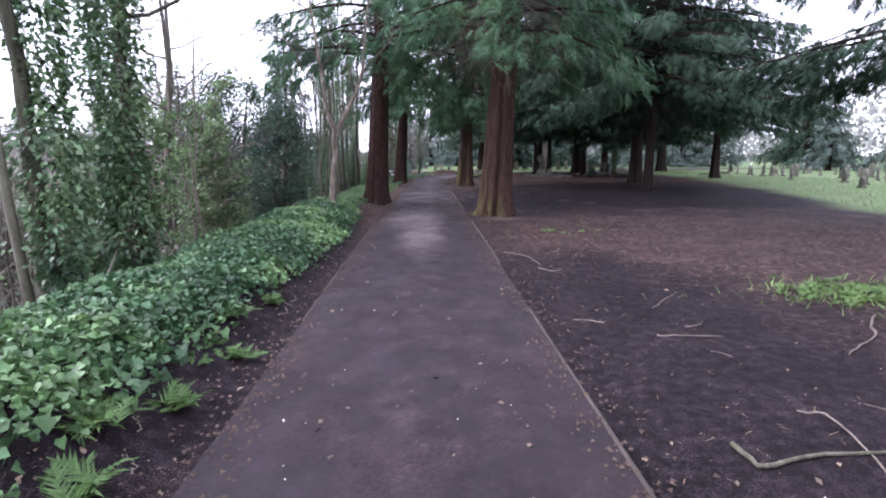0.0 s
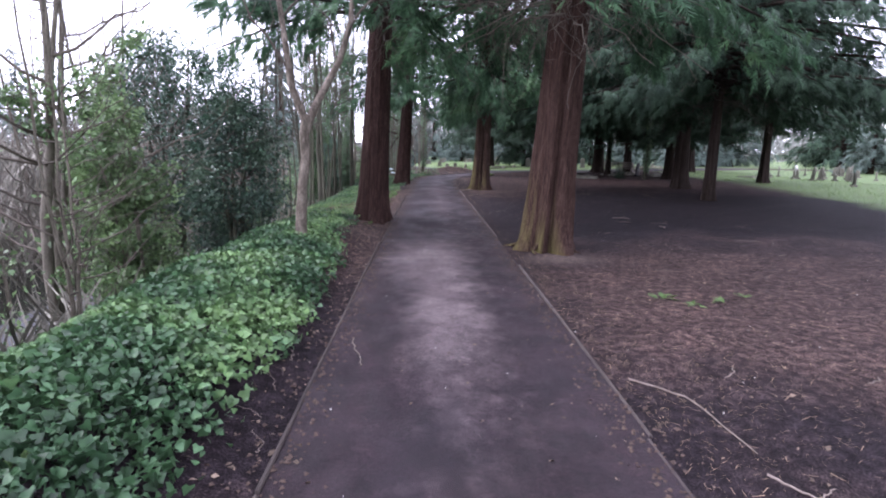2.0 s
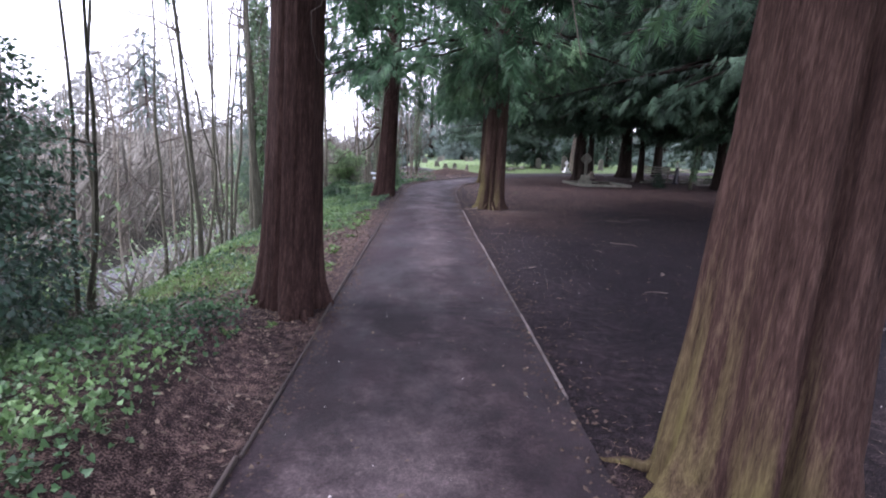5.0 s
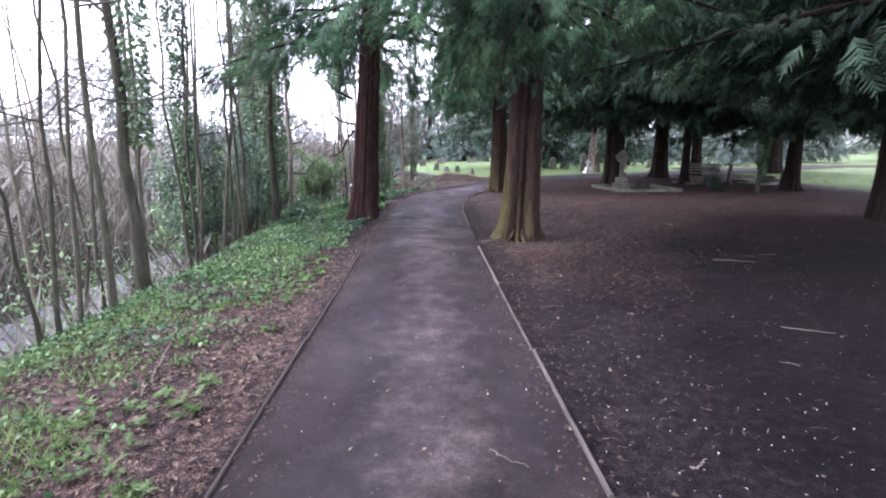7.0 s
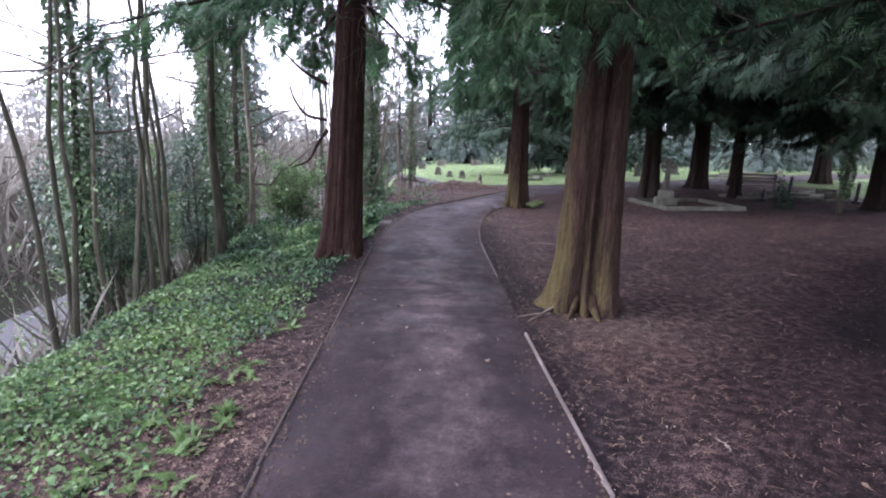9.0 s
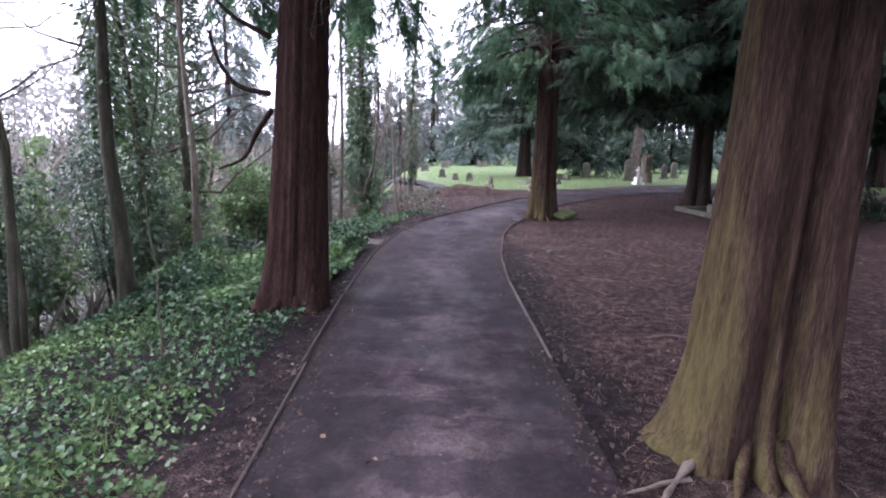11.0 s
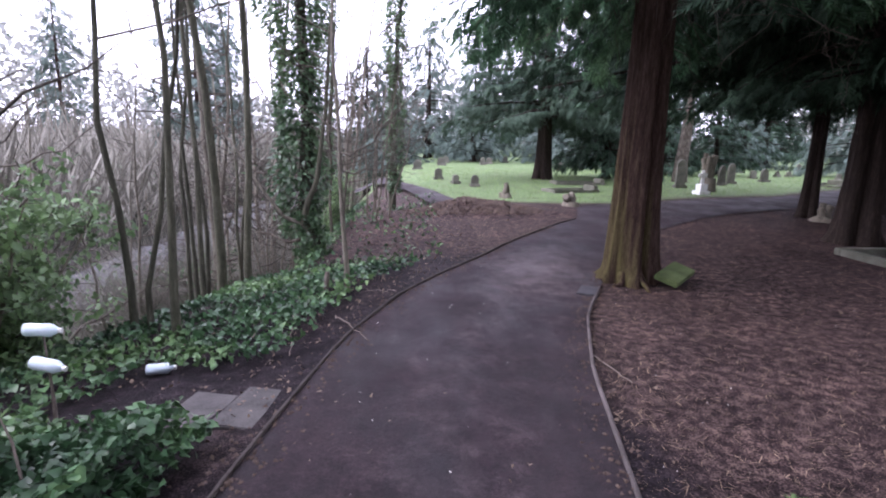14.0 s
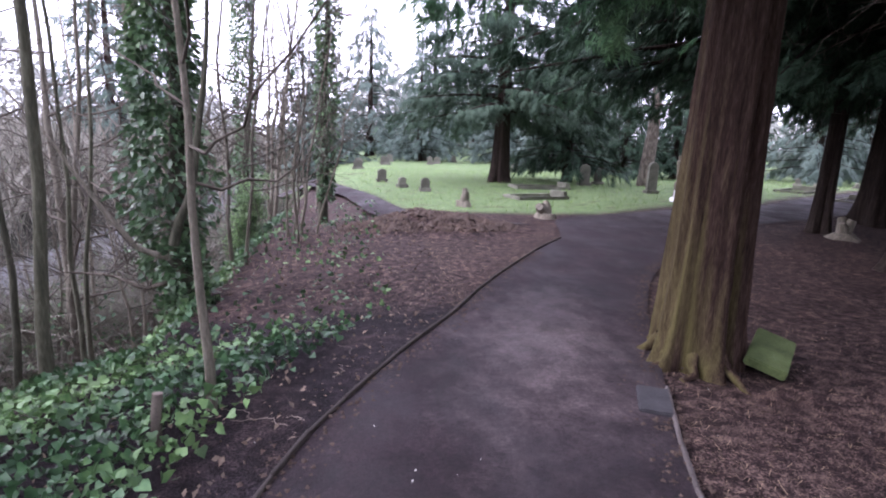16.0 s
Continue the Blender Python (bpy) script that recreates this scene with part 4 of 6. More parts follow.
HOLLY = [shrub_meshes(50 + n, h, w, lv, M_SHRUB, sz) for n, (h, w, lv, sz) in enumerate([(3.8, 2.4, 15500, 0.07), (2.6, 2.0, 10500, 0.065), (5.0, 3.0, 16000, 0.085)])]
GREENBUSH = shrub_meshes(60, 2.4, 2.3, 11000, M_SHRUB, 0.075, 12)


def dense_bush_meshes(seed, height, width, base, leaves, mat, size):
    """A full evergreen bush: stems inside, and a lumpy leafy shell with hollows, from base up."""
    r = np.random.default_rng(seed)
    g, w = Geo(), Geo()
    for n in range(5):
        a = n * 1.3 + r.uniform(-0.3, 0.3)
        t = np.linspace(0, 1, 8)
        p = np.stack([0.06 * math.cos(a) + 0.22 * width * t ** 1.5 * math.cos(a), 0.06 * math.sin(a) + 0.22 * width * t ** 1.5 * math.sin(a), -0.3 + (height * r.uniform(0.75, 0.95) + 0.3) * t], -1)
        tube(g, p + np.cumsum(r.normal(0, 0.02, (8, 3)), axis=0), np.linspace(0.05, 0.01, 8), 6)
    k = 110
    ca, ch = r.uniform(0, 6.28, k), r.uniform(0, 1, k)
    prof = np.sin(math.pi * np.clip(0.18 + 0.76 * ch, 0, 1)) ** 0.7
    cr = 0.5 * width * prof * r.uniform(0.35, 0.95, k)
    cen = np.stack([cr * np.cos(ca), cr * np.sin(ca), base + (height - base) * ch], -1)
    for q in cen[::2]:
        st = np.array([0.2 * q[0], 0.2 * q[1], max(0.2, q[2] - 0.5)])
        tube(w, np.stack([st, 0.5 * (st + q) + (0, 0, 0.08), q]), [0.014, 0.009, 0.004], 4)
    pick = r.integers(0, k, leaves)
    d = r.normal(size=(leaves, 3))
    d /= np.linalg.norm(d, axis=1)[:, None]
    pos = cen[pick] + d * (r.uniform(0.25, 1.0, leaves) ** 0.5 * 0.19 * width * r.uniform(0.7, 1.1, k)[pick])[:, None] * (1, 1, 0.75)
    c = Geo()
    scatter(c, *LEAF4, pos, frames(d + r.normal(0, 0.6, (leaves, 3)) + (0, 0, -0.4), np.repeat([[0.0, 0.0, 1.0]], leaves, 0), r.normal(0, 0.7, leaves)), size * r.uniform(0.7, 1.35, leaves))
    return g.mesh("stem", M_BARKS, True), w.mesh("branchwork", M_TWIG), c.mesh("foliage", mat)

BRAMBLE = [shrub_meshes(70 + n, 1.5, 2.2, 900, M_IVY, 0.06, 14) for n in range(2)]

STEMS = [bare_tree_meshes(120 + n, h, r, st, sp, bo, tw, M_BARKS, lo) for n, (h, r, st, sp, bo, tw, lo) in enumerate([(10, 0.05, 1, 0.12, 10, 3, 0.4), (9, 0.04, 2, 0.14, 7, 3, 0.35), (11, 0.055, 1, 0.2, 9, 3, 0.3), (8.5, 0.035, 2, 0.1, 7, 3, 0.3), (10, 0.05, 3, 0.09, 6, 3, 0.4), (11, 0.065, 2, 0.1, 9, 3, 0.4), (3.2, 0.011, 1, 0.03, 4, 1, 0.5)])]

# the pale forked sapling by the path
g, w = Geo(), Geo()
pb = np.array([(0, 0, -0.3), (0.0, 0, 0.0), (0.03, 0, 0.5), (0.05, 0.02, 0.8), (0.1, 0.03, 1.15), (0.09, 0.03, 1.45), (0.14, 0.03, 1.72)])
rb_ = np.random.default_rng(3)
tube(g, pb, [0.1, 0.082, 0.07, 0.066, 0.062, 0.066, 0.07], 14, 1 + 0.06 * rb_.normal(size=(7, 14)))
tube(g, np.array([(0.13, 0.03, 1.58), (0.03, 0.02, 1.85), (-0.06, 0, 2.1), (-0.11, 0, 2.6), (-0.2, 0.05, 3.3), (-0.35, 0.1, 4.4), (-0.45, 0.1, 5.6)]), [0.055, 0.05, 0.045, 0.038, 0.03, 0.022, 0.01], 9)
tube(g, np.array([(0.14, 0.03, 1.6), (0.25, 0.05, 1.85), (0.39, 0.06, 2.1), (0.57, 0.05, 2.42), (0.72, 0.05, 2.9), (0.78, 0.1, 3.6), (0.9, 0.2, 4.6), (1.0, 0.2, 5.6)]), [0.058, 0.052, 0.047, 0.042, 0.037, 0.03, 0.02, 0.008], 9)
for q0, d0 in [((-0.1, 0, 2.3), (-0.7, -0.1, 0.9)), ((-0.15, 0, 2.9), (0.5, 0.2, 0.8)), ((0.65, 0.05, 2.6), (0.6, -0.2, 0.7)), ((0.6, 0.05, 2.4), (-0.4, 0.1, 0.9)), ((-0.3, 0.1, 4.0), (-0.8, 0.1, 0.6)), ((0.76, 0.1, 3.4), (-0.5, 0.2, 0.9)), ((-0.2, 0.03, 3.2), (-0.9, -0.2, 0.4)), ((0.8, 0.1, 3.8), (0.8, 0.1, 0.4))]:
    st = np.array(d0)[None] * 0.2 + rb_.normal(0, 0.05, (9, 3))
    q = np.concatenate([np.array([q0]), np.array(q0) + np.cumsum(st, axis=0)])
    tube(w, q, np.linspace(0.018, 0.004, 10), 5)
    for k in range(8):
        m = int(rb_.integers(2, 9))
        e = q[m] + np.cumsum(rb_.normal(0, 0.09, (5, 3)) + (0, 0, 0.05), axis=0)
        tube(w, np.concatenate([q[m:m + 1], e]), np.linspace(0.006, 0.002, 6), 3)
plant_tree("young_tree", (g.mesh("trunk", M_BARKP, True), w.mesh("branchwork", M_TWIG)), -2.02, 15.25, 0.1, 1.0, "pale smooth-barked young tree forking low, bare of leaves, in the ivy")

DECID = "slender bare young tree with thin leafless twigs on the bank"
for x, y, turn, sc, m in [(-4.6, 14.4, 2.0, 1.0, 2), (-6.2, 16.5, 0.6, 1.1, 5), (-6.8, 21.5, 0.9, 1.1, 0), (-7.3, 24.0, 2.1, 1.2, 2), (-6.9, 19.8, 3.3, 1.1, 3), (-6.4, 18.0, 4.2, 1.1, 2), (-7.4, 27.0, 5.1, 1.2, 0), (-7.2, 30.5, 0.2, 1.2, 2)]:
    plant_tree("bare_tree", SAPLINGS[m], x, y, turn, sc, DECID, "bare trees on the bank")
for n, (x, y, r0, tip, turn) in enumerate([(-5.3, 9.6, 0.105, (-0.16, 0.02), 0.3), (-5.15, 10.6, 0.085, (-0.2, 0.1), 1.4)]):
    pale = plant_tree("bare_tree", bare_tree_meshes(140 + n, 11, r0, 1, 0.03, 9, 4, M_BARKL, 0.62), x, y, turn, 1.0, "pale leaning tree trunk with mossy foot on the bank", "bare trees on the bank")
    pale.rotation_euler = (tip[1], tip[0], turn)
STEML = "tall slender bare stem with mossy bark on the bank"
for x, y, turn, sc, m in [(-3.75, 25.6, 0.4, 1.0, 0), (-3.95, 25.0, 2.1, 0.9, 1), (-4.3, 24.2, 4.0, 1.0, 3), (-3.7, 22.9, 5.2, 1.0, 2), (-4.5, 26.4, 1.3, 0.95, 2), (-4.35, 28.0, 3.3, 1.0, 0), (-4.4, 29.6, 0.3, 1.0, 4), (-4.6, 31.5, 2.6, 0.95, 5), (-4.05, 31.5, 1.1, 1.0, 4), (-4.3, 32.3, 5.0, 0.9, 0), (-5.1, 27.2, 0.9, 1.0, 1), (-5.4, 29.0, 2.9, 1.0, 5), (-5.2, 24.9, 5.7, 1.0, 0), (-4.9, 35.2, 4.4, 1.0, 1), (-5.6, 33.0, 3.8, 1.0, 3), (-4.4, 21.0, 1.9, 1.0, 1), (-3.9, 20.2, 3.0, 0.9, 3)]:
    plant_tree("bare_tree", STEMS[m], x, y, turn, sc, STEML, "slender stems on the bank")
for x, y, turn, sc, m in [(-2.26, 39.36, 0.2, 1.0, 5), (-2.73, 39.66, 3.4, 1.0, 2), (-2.52, 37.8, 4.4, 0.95, 1), (-3.3, 41.0, 1.0, 1.0, 4), (-2.95, 42.1, 2.0, 1.0, 3), (-1.95, 37.5, 3.9, 0.8, 0)]:
    plant_tree("bare_tree", STEMS[m], x, y, turn, sc, STEML, "slender stems on the bank")
plant_tree("bare_tree", STEMS[6], -2.13, 30.6, 0.5, 1.0, "thin straight whip of a sapling growing out of the ivy", "slender stems on the bank")
for x, y, turn, sc, m in [(-0.75, 38.65, 0.0, 0.75, 0), (-3.0, 43.5, 1.0, 1.0, 4), (-1.0, 44.6, 0.0, 0.9, 4), (-4.2, 36.0, 0.8, 1.0, 3), (-1.6, 43.0, 3.0, 0.9, 2), (-0.9, 48.5, 3.6, 0.9, 2), (-2.4, 50.5, 2.6, 1.0, 1), (-3.9, 46.2, 1.6, 1.0, 5)]:
    plant_tree("bare_tree", SAPLINGS[m], x, y, turn, sc, DECID, "bare trees on the bank")
rt = np.random.default_rng(77)
for n in range(104):
    y = rt.uniform(4, 80)
    x = -rt.uniform(4.9, 7.6) if n % 2 else -rt.uniform(15.5, 24)
    if n % 2 and 21 < y < 36 and n % 3:
        continue
    plant_tree("bare_tree", (THIN + SAPLINGS[:1] + SAPLINGS[2:3])[int(rt.integers(0, 5))] if n % 2 else THIN[int(rt.integers(0, 3))], x + (0 if y < 42 else 1.0 * (n % 2 > 0)), y, rt.uniform(0, 6.28), rt.uniform(0.75, 1.15), DECID, "bare trees on the bank")
for n in range(16):
    plant_tree("bare_tree", SAPLINGS[(0, 2, 3, 5)[n % 4]], -rt.uniform(15.5, 21), rt.uniform(16, 52), rt.uniform(0, 6.28), rt.uniform(1.2, 1.7), "bare tree in the thicket beyond the road", "bare trees beyond the road")
for n in range(70):
    plant_tree("bare_tree", THIN[int(rt.integers(0, 3))], -rt.uniform(24, 60), rt.uniform(0, 130), rt.uniform(0, 6.28), rt.uniform(1.0, 1.6), "bare tree in the thicket beyond the road", "bare trees beyond the road")
# a leaning old shrub with an elbowed dark bough and a pale one
root = tagged(empty("leaning_shrub", -1.6, 41.2, float(ground_z(-1.6, 41.2))), "leaning bare shrub with an elbowed dark bough above ivy", "shrub")
for nm, q, r0, r1, mt in (("trunk", [(0.1, 0, -0.3), (0.06, 0, 0.3), (-0.12, -0.05, 0.62)], 0.085, 0.06, M_BARKS), ("bough", [(-0.1, -0.05, 0.58), (-0.02, -0.1, 0.95), (0.14, -0.12, 1.3), (0.22, -0.1, 1.9), (0.3, 0, 2.6), (0.34, 0, 3.6)], 0.055, 0.015, M_BARKS), ("bough", [(-0.1, -0.05, 0.58), (-0.4, -0.15, 0.72), (-0.75, -0.2, 1.2), (-1.1, -0.2, 1.75), (-1.6, -0.1, 2.3)], 0.035, 0.008, M_BARKG), ("bough", [(0.05, 0, 0.4), (-0.3, -0.25, 0.35), (-0.6, -0.3, 0.5), (-0.95, -0.4, 0.55)], 0.03, 0.007, M_BARKP)):
    g = Geo()
    tube(g, np.stack([np.interp(np.linspace(0, len(q) - 1, 14), np.arange(len(q)), np.array(q)[:, m]) for m in range(3)], -1) + np.cumsum(rt.normal(0, 0.006, (14, 3)), axis=0), np.linspace(r0, r1, 14), 8)
    limb = g.link(nm, mt, root, True)
    if nm == "bough":
        g = Geo()
        for k in range(12):
            e = np.array(q[-1 - k % (len(q) - 1)])
            d = np.array([rt.normal(-0.2, 0.6), rt.normal(0, 0.5), rt.uniform(0.2, 1.0)])
            tube(g, e + np.cumsum(d * 0.12 + rt.normal(0, 0.03, (7, 3)), axis=0) - d * 0.12, np.linspace(0.007, 0.002, 7), 4)
        tagged(g.link("branchwork", M_TWIG, limb), kind="stuff")
m = 700
h = rt.uniform(0.0, 0.75, m)
a = rt.uniform(0, 6.28, m)
rad = 0.1 + 0.22 * rt.uniform(0, 1, m) * (1.2 - h)
g = Geo()
scatter(g, *IVYLEAF, np.stack([rad * np.cos(a), rad * np.sin(a), h], -1), random_frames(rt, m, 0.8), rt.uniform(0.04, 0.075, m))
tagged(g.link("ivy", M_IVYT, root), kind="stuff")
IVYL = "tree trunk thickly clad in dark climbing ivy"
for x, y, turn, sc, m in [(-3.85, 27.0, 0.9, 1.0, 3), (-3.8, 33.2, 2.2, 1.0, 3), (-4.15, 34.4, 3.2, 0.9, 1), (-4.9, 38.1, 0.7, 1.0, 0), (-4.5, 10.2, 0.4, 1.0, 0), (-4.6, 11.9, 2.0, 1.0, 2), (-5.4, 13.3, 1.0, 1.0, 1), (-5.2, 31.6, 0.0, 0.9, 1), (-5.3, 37.2, 2.2, 1.0, 1), (-1.85, 41.6, 2.6, 1.0, 2), (-0.55, 46.2, 0.2, 0.9, 1), (-6.5, 40.5, 0.4, 1.0, 2), (-3.3, 52.5, 1.3, 1.0, 0)]:
    plant_tree("ivy_clad_tree", IVYTREES[m], x, y, turn, sc, IVYL, "ivy-clad trees on the bank")
for x, y, turn, sc, m in [(-6.2, 34.5, 1.9, 1.0, 2), (-4.9, 16.6, 1.2, 1.0, 2), (-5.2, 12.5, 2.2, 0.9, 2), (-4.4, 7.5, 0.4, 0.9, 1), (-5.0, 20.8, 0.0, 0.8, 1), (-6.0, 38, 2, 1, 2), (-6.5, 8, 2, 1, 2), (-1.9, 45.2, 1, 0.6, 1)]:
    plant_tree("evergreen_shrub", HOLLY[m], x, y, turn, sc, "dense dark glossy evergreen shrub on the bank", "evergreen shrubs", "shrub")
HOLLYBUSH = dense_bush_meshes(150, 3.3, 2.1, 0.1, 26000, M_HOLLY, 0.058)
HOLLYTREE = dense_bush_meshes(151, 5.2, 2.3, 2.2, 11000, M_HOLLY, 0.066)
DENSE = "dense dark green holly with glossy leaves on the bank"
plant_tree("holly_bush", HOLLYBUSH, -3.95, 18.3, 0.0, 1.0, DENSE, "hollies on the bank", "shrub")
for x, y, turn, sc in [(-5.0, 35.2, 1.0, 0.75), (-5.4, 18.8, 2.0, 1.1), (-5.4, 32.6, 3.1, 0.85)]:
    plant_tree("holly_tree", HOLLYTREE, x, y, turn, sc, "small dark holly tree with a bare foot on the bank", "hollies on the bank", "tree")
plant_tree("leafy_bush", GREENBUSH, -3.5, 37.0, 0.0, 1.0, "rounded leafy green bush at the edge of the bank", "", "shrub")
for n in range(34):
    y = rt.uniform(3, 60)
    if 21 < y < 36:
        continue
    plant_tree("bramble_bush", BRAMBLE[n % 2], -rt.uniform(4.2, 7.5), y, rt.uniform(0, 6.28), rt.uniform(0.6, 1.2), "tangled half-bare bramble bush on the bank", "brambles on the bank", "bush")

for n in range(22):
    plant_tree("bramble_bush", BRAMBLE[n % 2], -rt.uniform(3.6, 7.6), rt.uniform(38.5, 60), rt.uniform(0, 6.28), rt.uniform(1.2, 1.9), "tangled half-bare bramble bush on the bank", "brambles on the bank", "bush")

# far woods: joined evergreen masses and thickets behind everything, haze put into their colour
g = Geo()
n = 60000
a = rt.uniform(-2.1, 1.35, n)
dist = rt.uniform(95, 150, n)
hh = (10 + 4 * np.sin(a * 9) + 3 * np.sin(a * 23 + 1)) * rt.uniform(0, 1, n) ** 0.8
hh = np.where(a < -0.15, hh * 1.35, hh)
pos = np.stack([dist * np.sin(a), 25 + dist * np.cos(a), hh - 2 - 4 * (a < -0.15)], -1)
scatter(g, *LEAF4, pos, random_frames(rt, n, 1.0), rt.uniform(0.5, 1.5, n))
tagged(g.link("far_wood", M_WINTER), "far winter woods, paled grey-green by painted haze, closing the view", "woodland", kind="stuff")

# half-evergreen thicket leaves among the brushwood
g = Geo()
m = 52000
near = rt.uniform(0, 1, m) < 0.5
x = np.where(near, -rt.uniform(4.6, 7.7, m), -rt.uniform(15.5, 30, m))
y = np.where(near, rt.uniform(3, 50, m), rt.uniform(0, 110, m))
z = ground_z(x, y) + rt.uniform(0.1, 1, m) * (1.2 + 1.6 * (0.5 + 0.5 * wavy(x, y, 71, 0.9))) * np.where(near, 1.3, 1.6)
sel = wavy(x, y, 73, 1.3) + 0.5 * wavy(y, z, 75, 2.2) > np.where(near & (y > 20) & (y < 37), 0.22, 0.0)
x, y, z, near = x[sel], y[sel], z[sel], near[sel]
scatter(g, *LEAF4, np.stack([x, y, z], -1), random_frames(rt, len(x), 0.8), np.where(near, rt.uniform(0.05, 0.11, len(x)), rt.uniform(0.12, 0.28, len(x))))
tagged(g.link("thicket_leaves", M_SHRUB), "sparse green leaves of the tangled thicket on the bank", "undergrowth", kind="stuff")

# brushwood: thin bare shoots on the slope and beyond the road
g = Geo()
m = 84000
near = rt.uniform(0, 1, m) < 0.42
x = np.where(near, -rt.uniform(4.8, 7.7, m), -rt.uniform(15, 46, m))
y = np.where(near, rt.uniform(2, 60, m), rt.uniform(-5, 130, m))
shoot = (np.array([(-0.0028, 0, 0), (0.0028, 0, 0), (0.0022, 0.55, 0.03), (0.0, 1, 0.0)]), np.array([(0, 1, 2), (0, 2, 3)]))
keep = ~near | (rt.uniform(0, 1, m) < np.interp(y, [2, 16, 20, 34, 37, 60], [0.7, 0.6, 0.4, 0.4, 1, 1]))
x, y, near = x[keep], y[keep], near[keep]
m = len(x)
a = rt.uniform(0, 6.28, m)
dd = np.stack([np.cos(a), np.sin(a), rt.uniform(0.05, 2.2, m) + np.where(near, 0, 0.7)], -1)
base = np.stack([x, y, ground_z(x, y) + np.where(near, rt.uniform(0, 0.6, m), rt.uniform(0, 3.0, m))], -1)
pose_, long_ = frames(dd, np.repeat([[0.0, 0.0, 1.0]], m, 0), a), np.where(near, rt.uniform(0.5, 1.7, m), rt.uniform(1.5, 5.0, m))
scatter(g, shoot[0] * (0.7, 1, 1), shoot[1], base[~near], pose_[~near], long_[~near])
scatter(g, shoot[0] * (0.95, 1, 1), shoot[1], base[near], pose_[near], long_[near])
# a denser tangle of long arching shoots below the last bend
rb = np.random.default_rng(909)
m = 34000
x, y = -rb.uniform(2.6, 7.9, m), np.where(rb.uniform(0, 1, m) < 0.6, rb.uniform(36, 48, m), rb.uniform(37.5, 62, m))
keep = (wavy(x, y, 191, 1.1) + 0.35 * rb.normal(0, 1, m) > -0.25) & (x < -2.7 - 0.35 * np.clip(46 - y, 0, 6))
x, y = x[keep], y[keep]
m = len(x)
a = rb.uniform(0, 6.28, m)
dd = np.stack([np.cos(a), np.sin(a), rb.uniform(0.1, 2.0, m)], -1)
arch = (np.array([(-0.003, 0, 0), (0.003, 0, 0), (0.0023, 0.5, 0.07), (-0.0023, 0.5, 0.07), (0.0, 1, -0.05)]), np.array([(0, 1, 2), (0, 2, 3), (3, 2, 4)]))
scatter(g, *arch, np.stack([x, y, ground_z(x, y) + rb.uniform(0, 1, m) * np.where(x < -4.4, 2.4, 1.2)], -1), frames(dd, np.repeat([[0.0, 0.0, 1.0]], m, 0), a), rb.uniform(0.7, 2.3, m))
tagged(g.link("brushwood", M_BRUSH), "grey-brown leafless brushwood on the slope and beyond the road", "brushwood", kind="stuff")

# ---- ground plants and litter ----


def on_bank(n, r, y0, y1, d0, d1):
    y = r.uniform(y0, y1, n)
    d = r.uniform(d0, d1, n)
    return left_edge(np.minimum(y, 40.5)) - d, y, d


def ivy_density(y, d):
    near = np.interp(y, [-4, 2, 5, 10, 15.2, 17.0, 20.5, 25, 31, 33, 35, 36.2, 36.9, 39.3, 40.2, 60], [0.8, 0.8, 0.95, 1, 1, 0.5, 0.4, 0.5, 0.95, 1.0, 1, 0.6, 1, 0.95, 0.06, 0.05])
    edge = np.interp(y, [0, 8, 12, 14.2, 16.5, 21, 27, 30, 34, 37, 40], [0.42, 0.36, 0.18, 0.24, 0.46, 0.7, 0.6, 0.28, 0.12, 0.28, 0.6])
    far = np.interp(y, [0, 20, 30, 38, 60], [0.6, 0.55, 0.6, 0.75, 0.5])
    k = np.where(d < 2.5, near, np.maximum(far, 0.4 * near))
    return k * smooth01((d - edge) / 0.35 + 0.15)


ri = np.random.default_rng(5)
x, y, d = on_bank(225000, ri, 0, 48, 0.15, 6.5)
keep = (ri.uniform(0, 1, len(x)) < ivy_density(y, d) * smooth01((wavy(x, y, 51, 2.6) + np.where(y < 9.5, 0.42, np.where(y < 20, 0.75, np.where(y < 31, 0.5, 1.0)))) / 0.45)) & ((d < 3.2) | (ri.uniform(0, 1, len(x)) < 0.2))
keep &= ~((y > 35.3) & (y < 36.6) & (d < 1.4))
x, y, d = x[keep], y[keep], d[keep]
xa, ya, da = on_bank(42000, ri, 3.5, 19.2, 0.2, 2.7)
ka = ri.uniform(0, 1, len(xa)) < ivy_density(ya, da)
x, y, d = np.r_[x, xa[ka]], np.r_[y, ya[ka]], np.r_[d, da[ka]]
xa, ya, da = on_bank(17000, ri, 32.4, 35.5, 0.25, 3.0)
x, y, d = np.r_[x, xa], np.r_[y, ya], np.r_[d, da]
lift = (1 + 2.2 * np.exp(-(((y - 34.4) / 0.9) ** 2)) * (d > 0.4)) * (0.05 + 0.16 * ri.uniform(0, 1, len(x)) ** 0.7) * (0.55 + 0.45 * wavy(x, y, 53, 2.4)) + 0.03
g = Geo()
scatter(g, *IVYLEAF, np.stack([x, y, ground_z(x, y) + lift], -1), random_frames(ri, len(x), 0.85), (0.024 + 0.038 * ri.uniform(0, 1, len(x)) ** 1.3) * np.interp(y, [14.5, 17, 31, 32.5], [1.08, 0.75, 0.72, 1.08]))
tagged(g.link("ivy_ground_cover", M_IVY), "glossy green ivy carpet covering the bank beside the path", "ivy", kind="stuff")

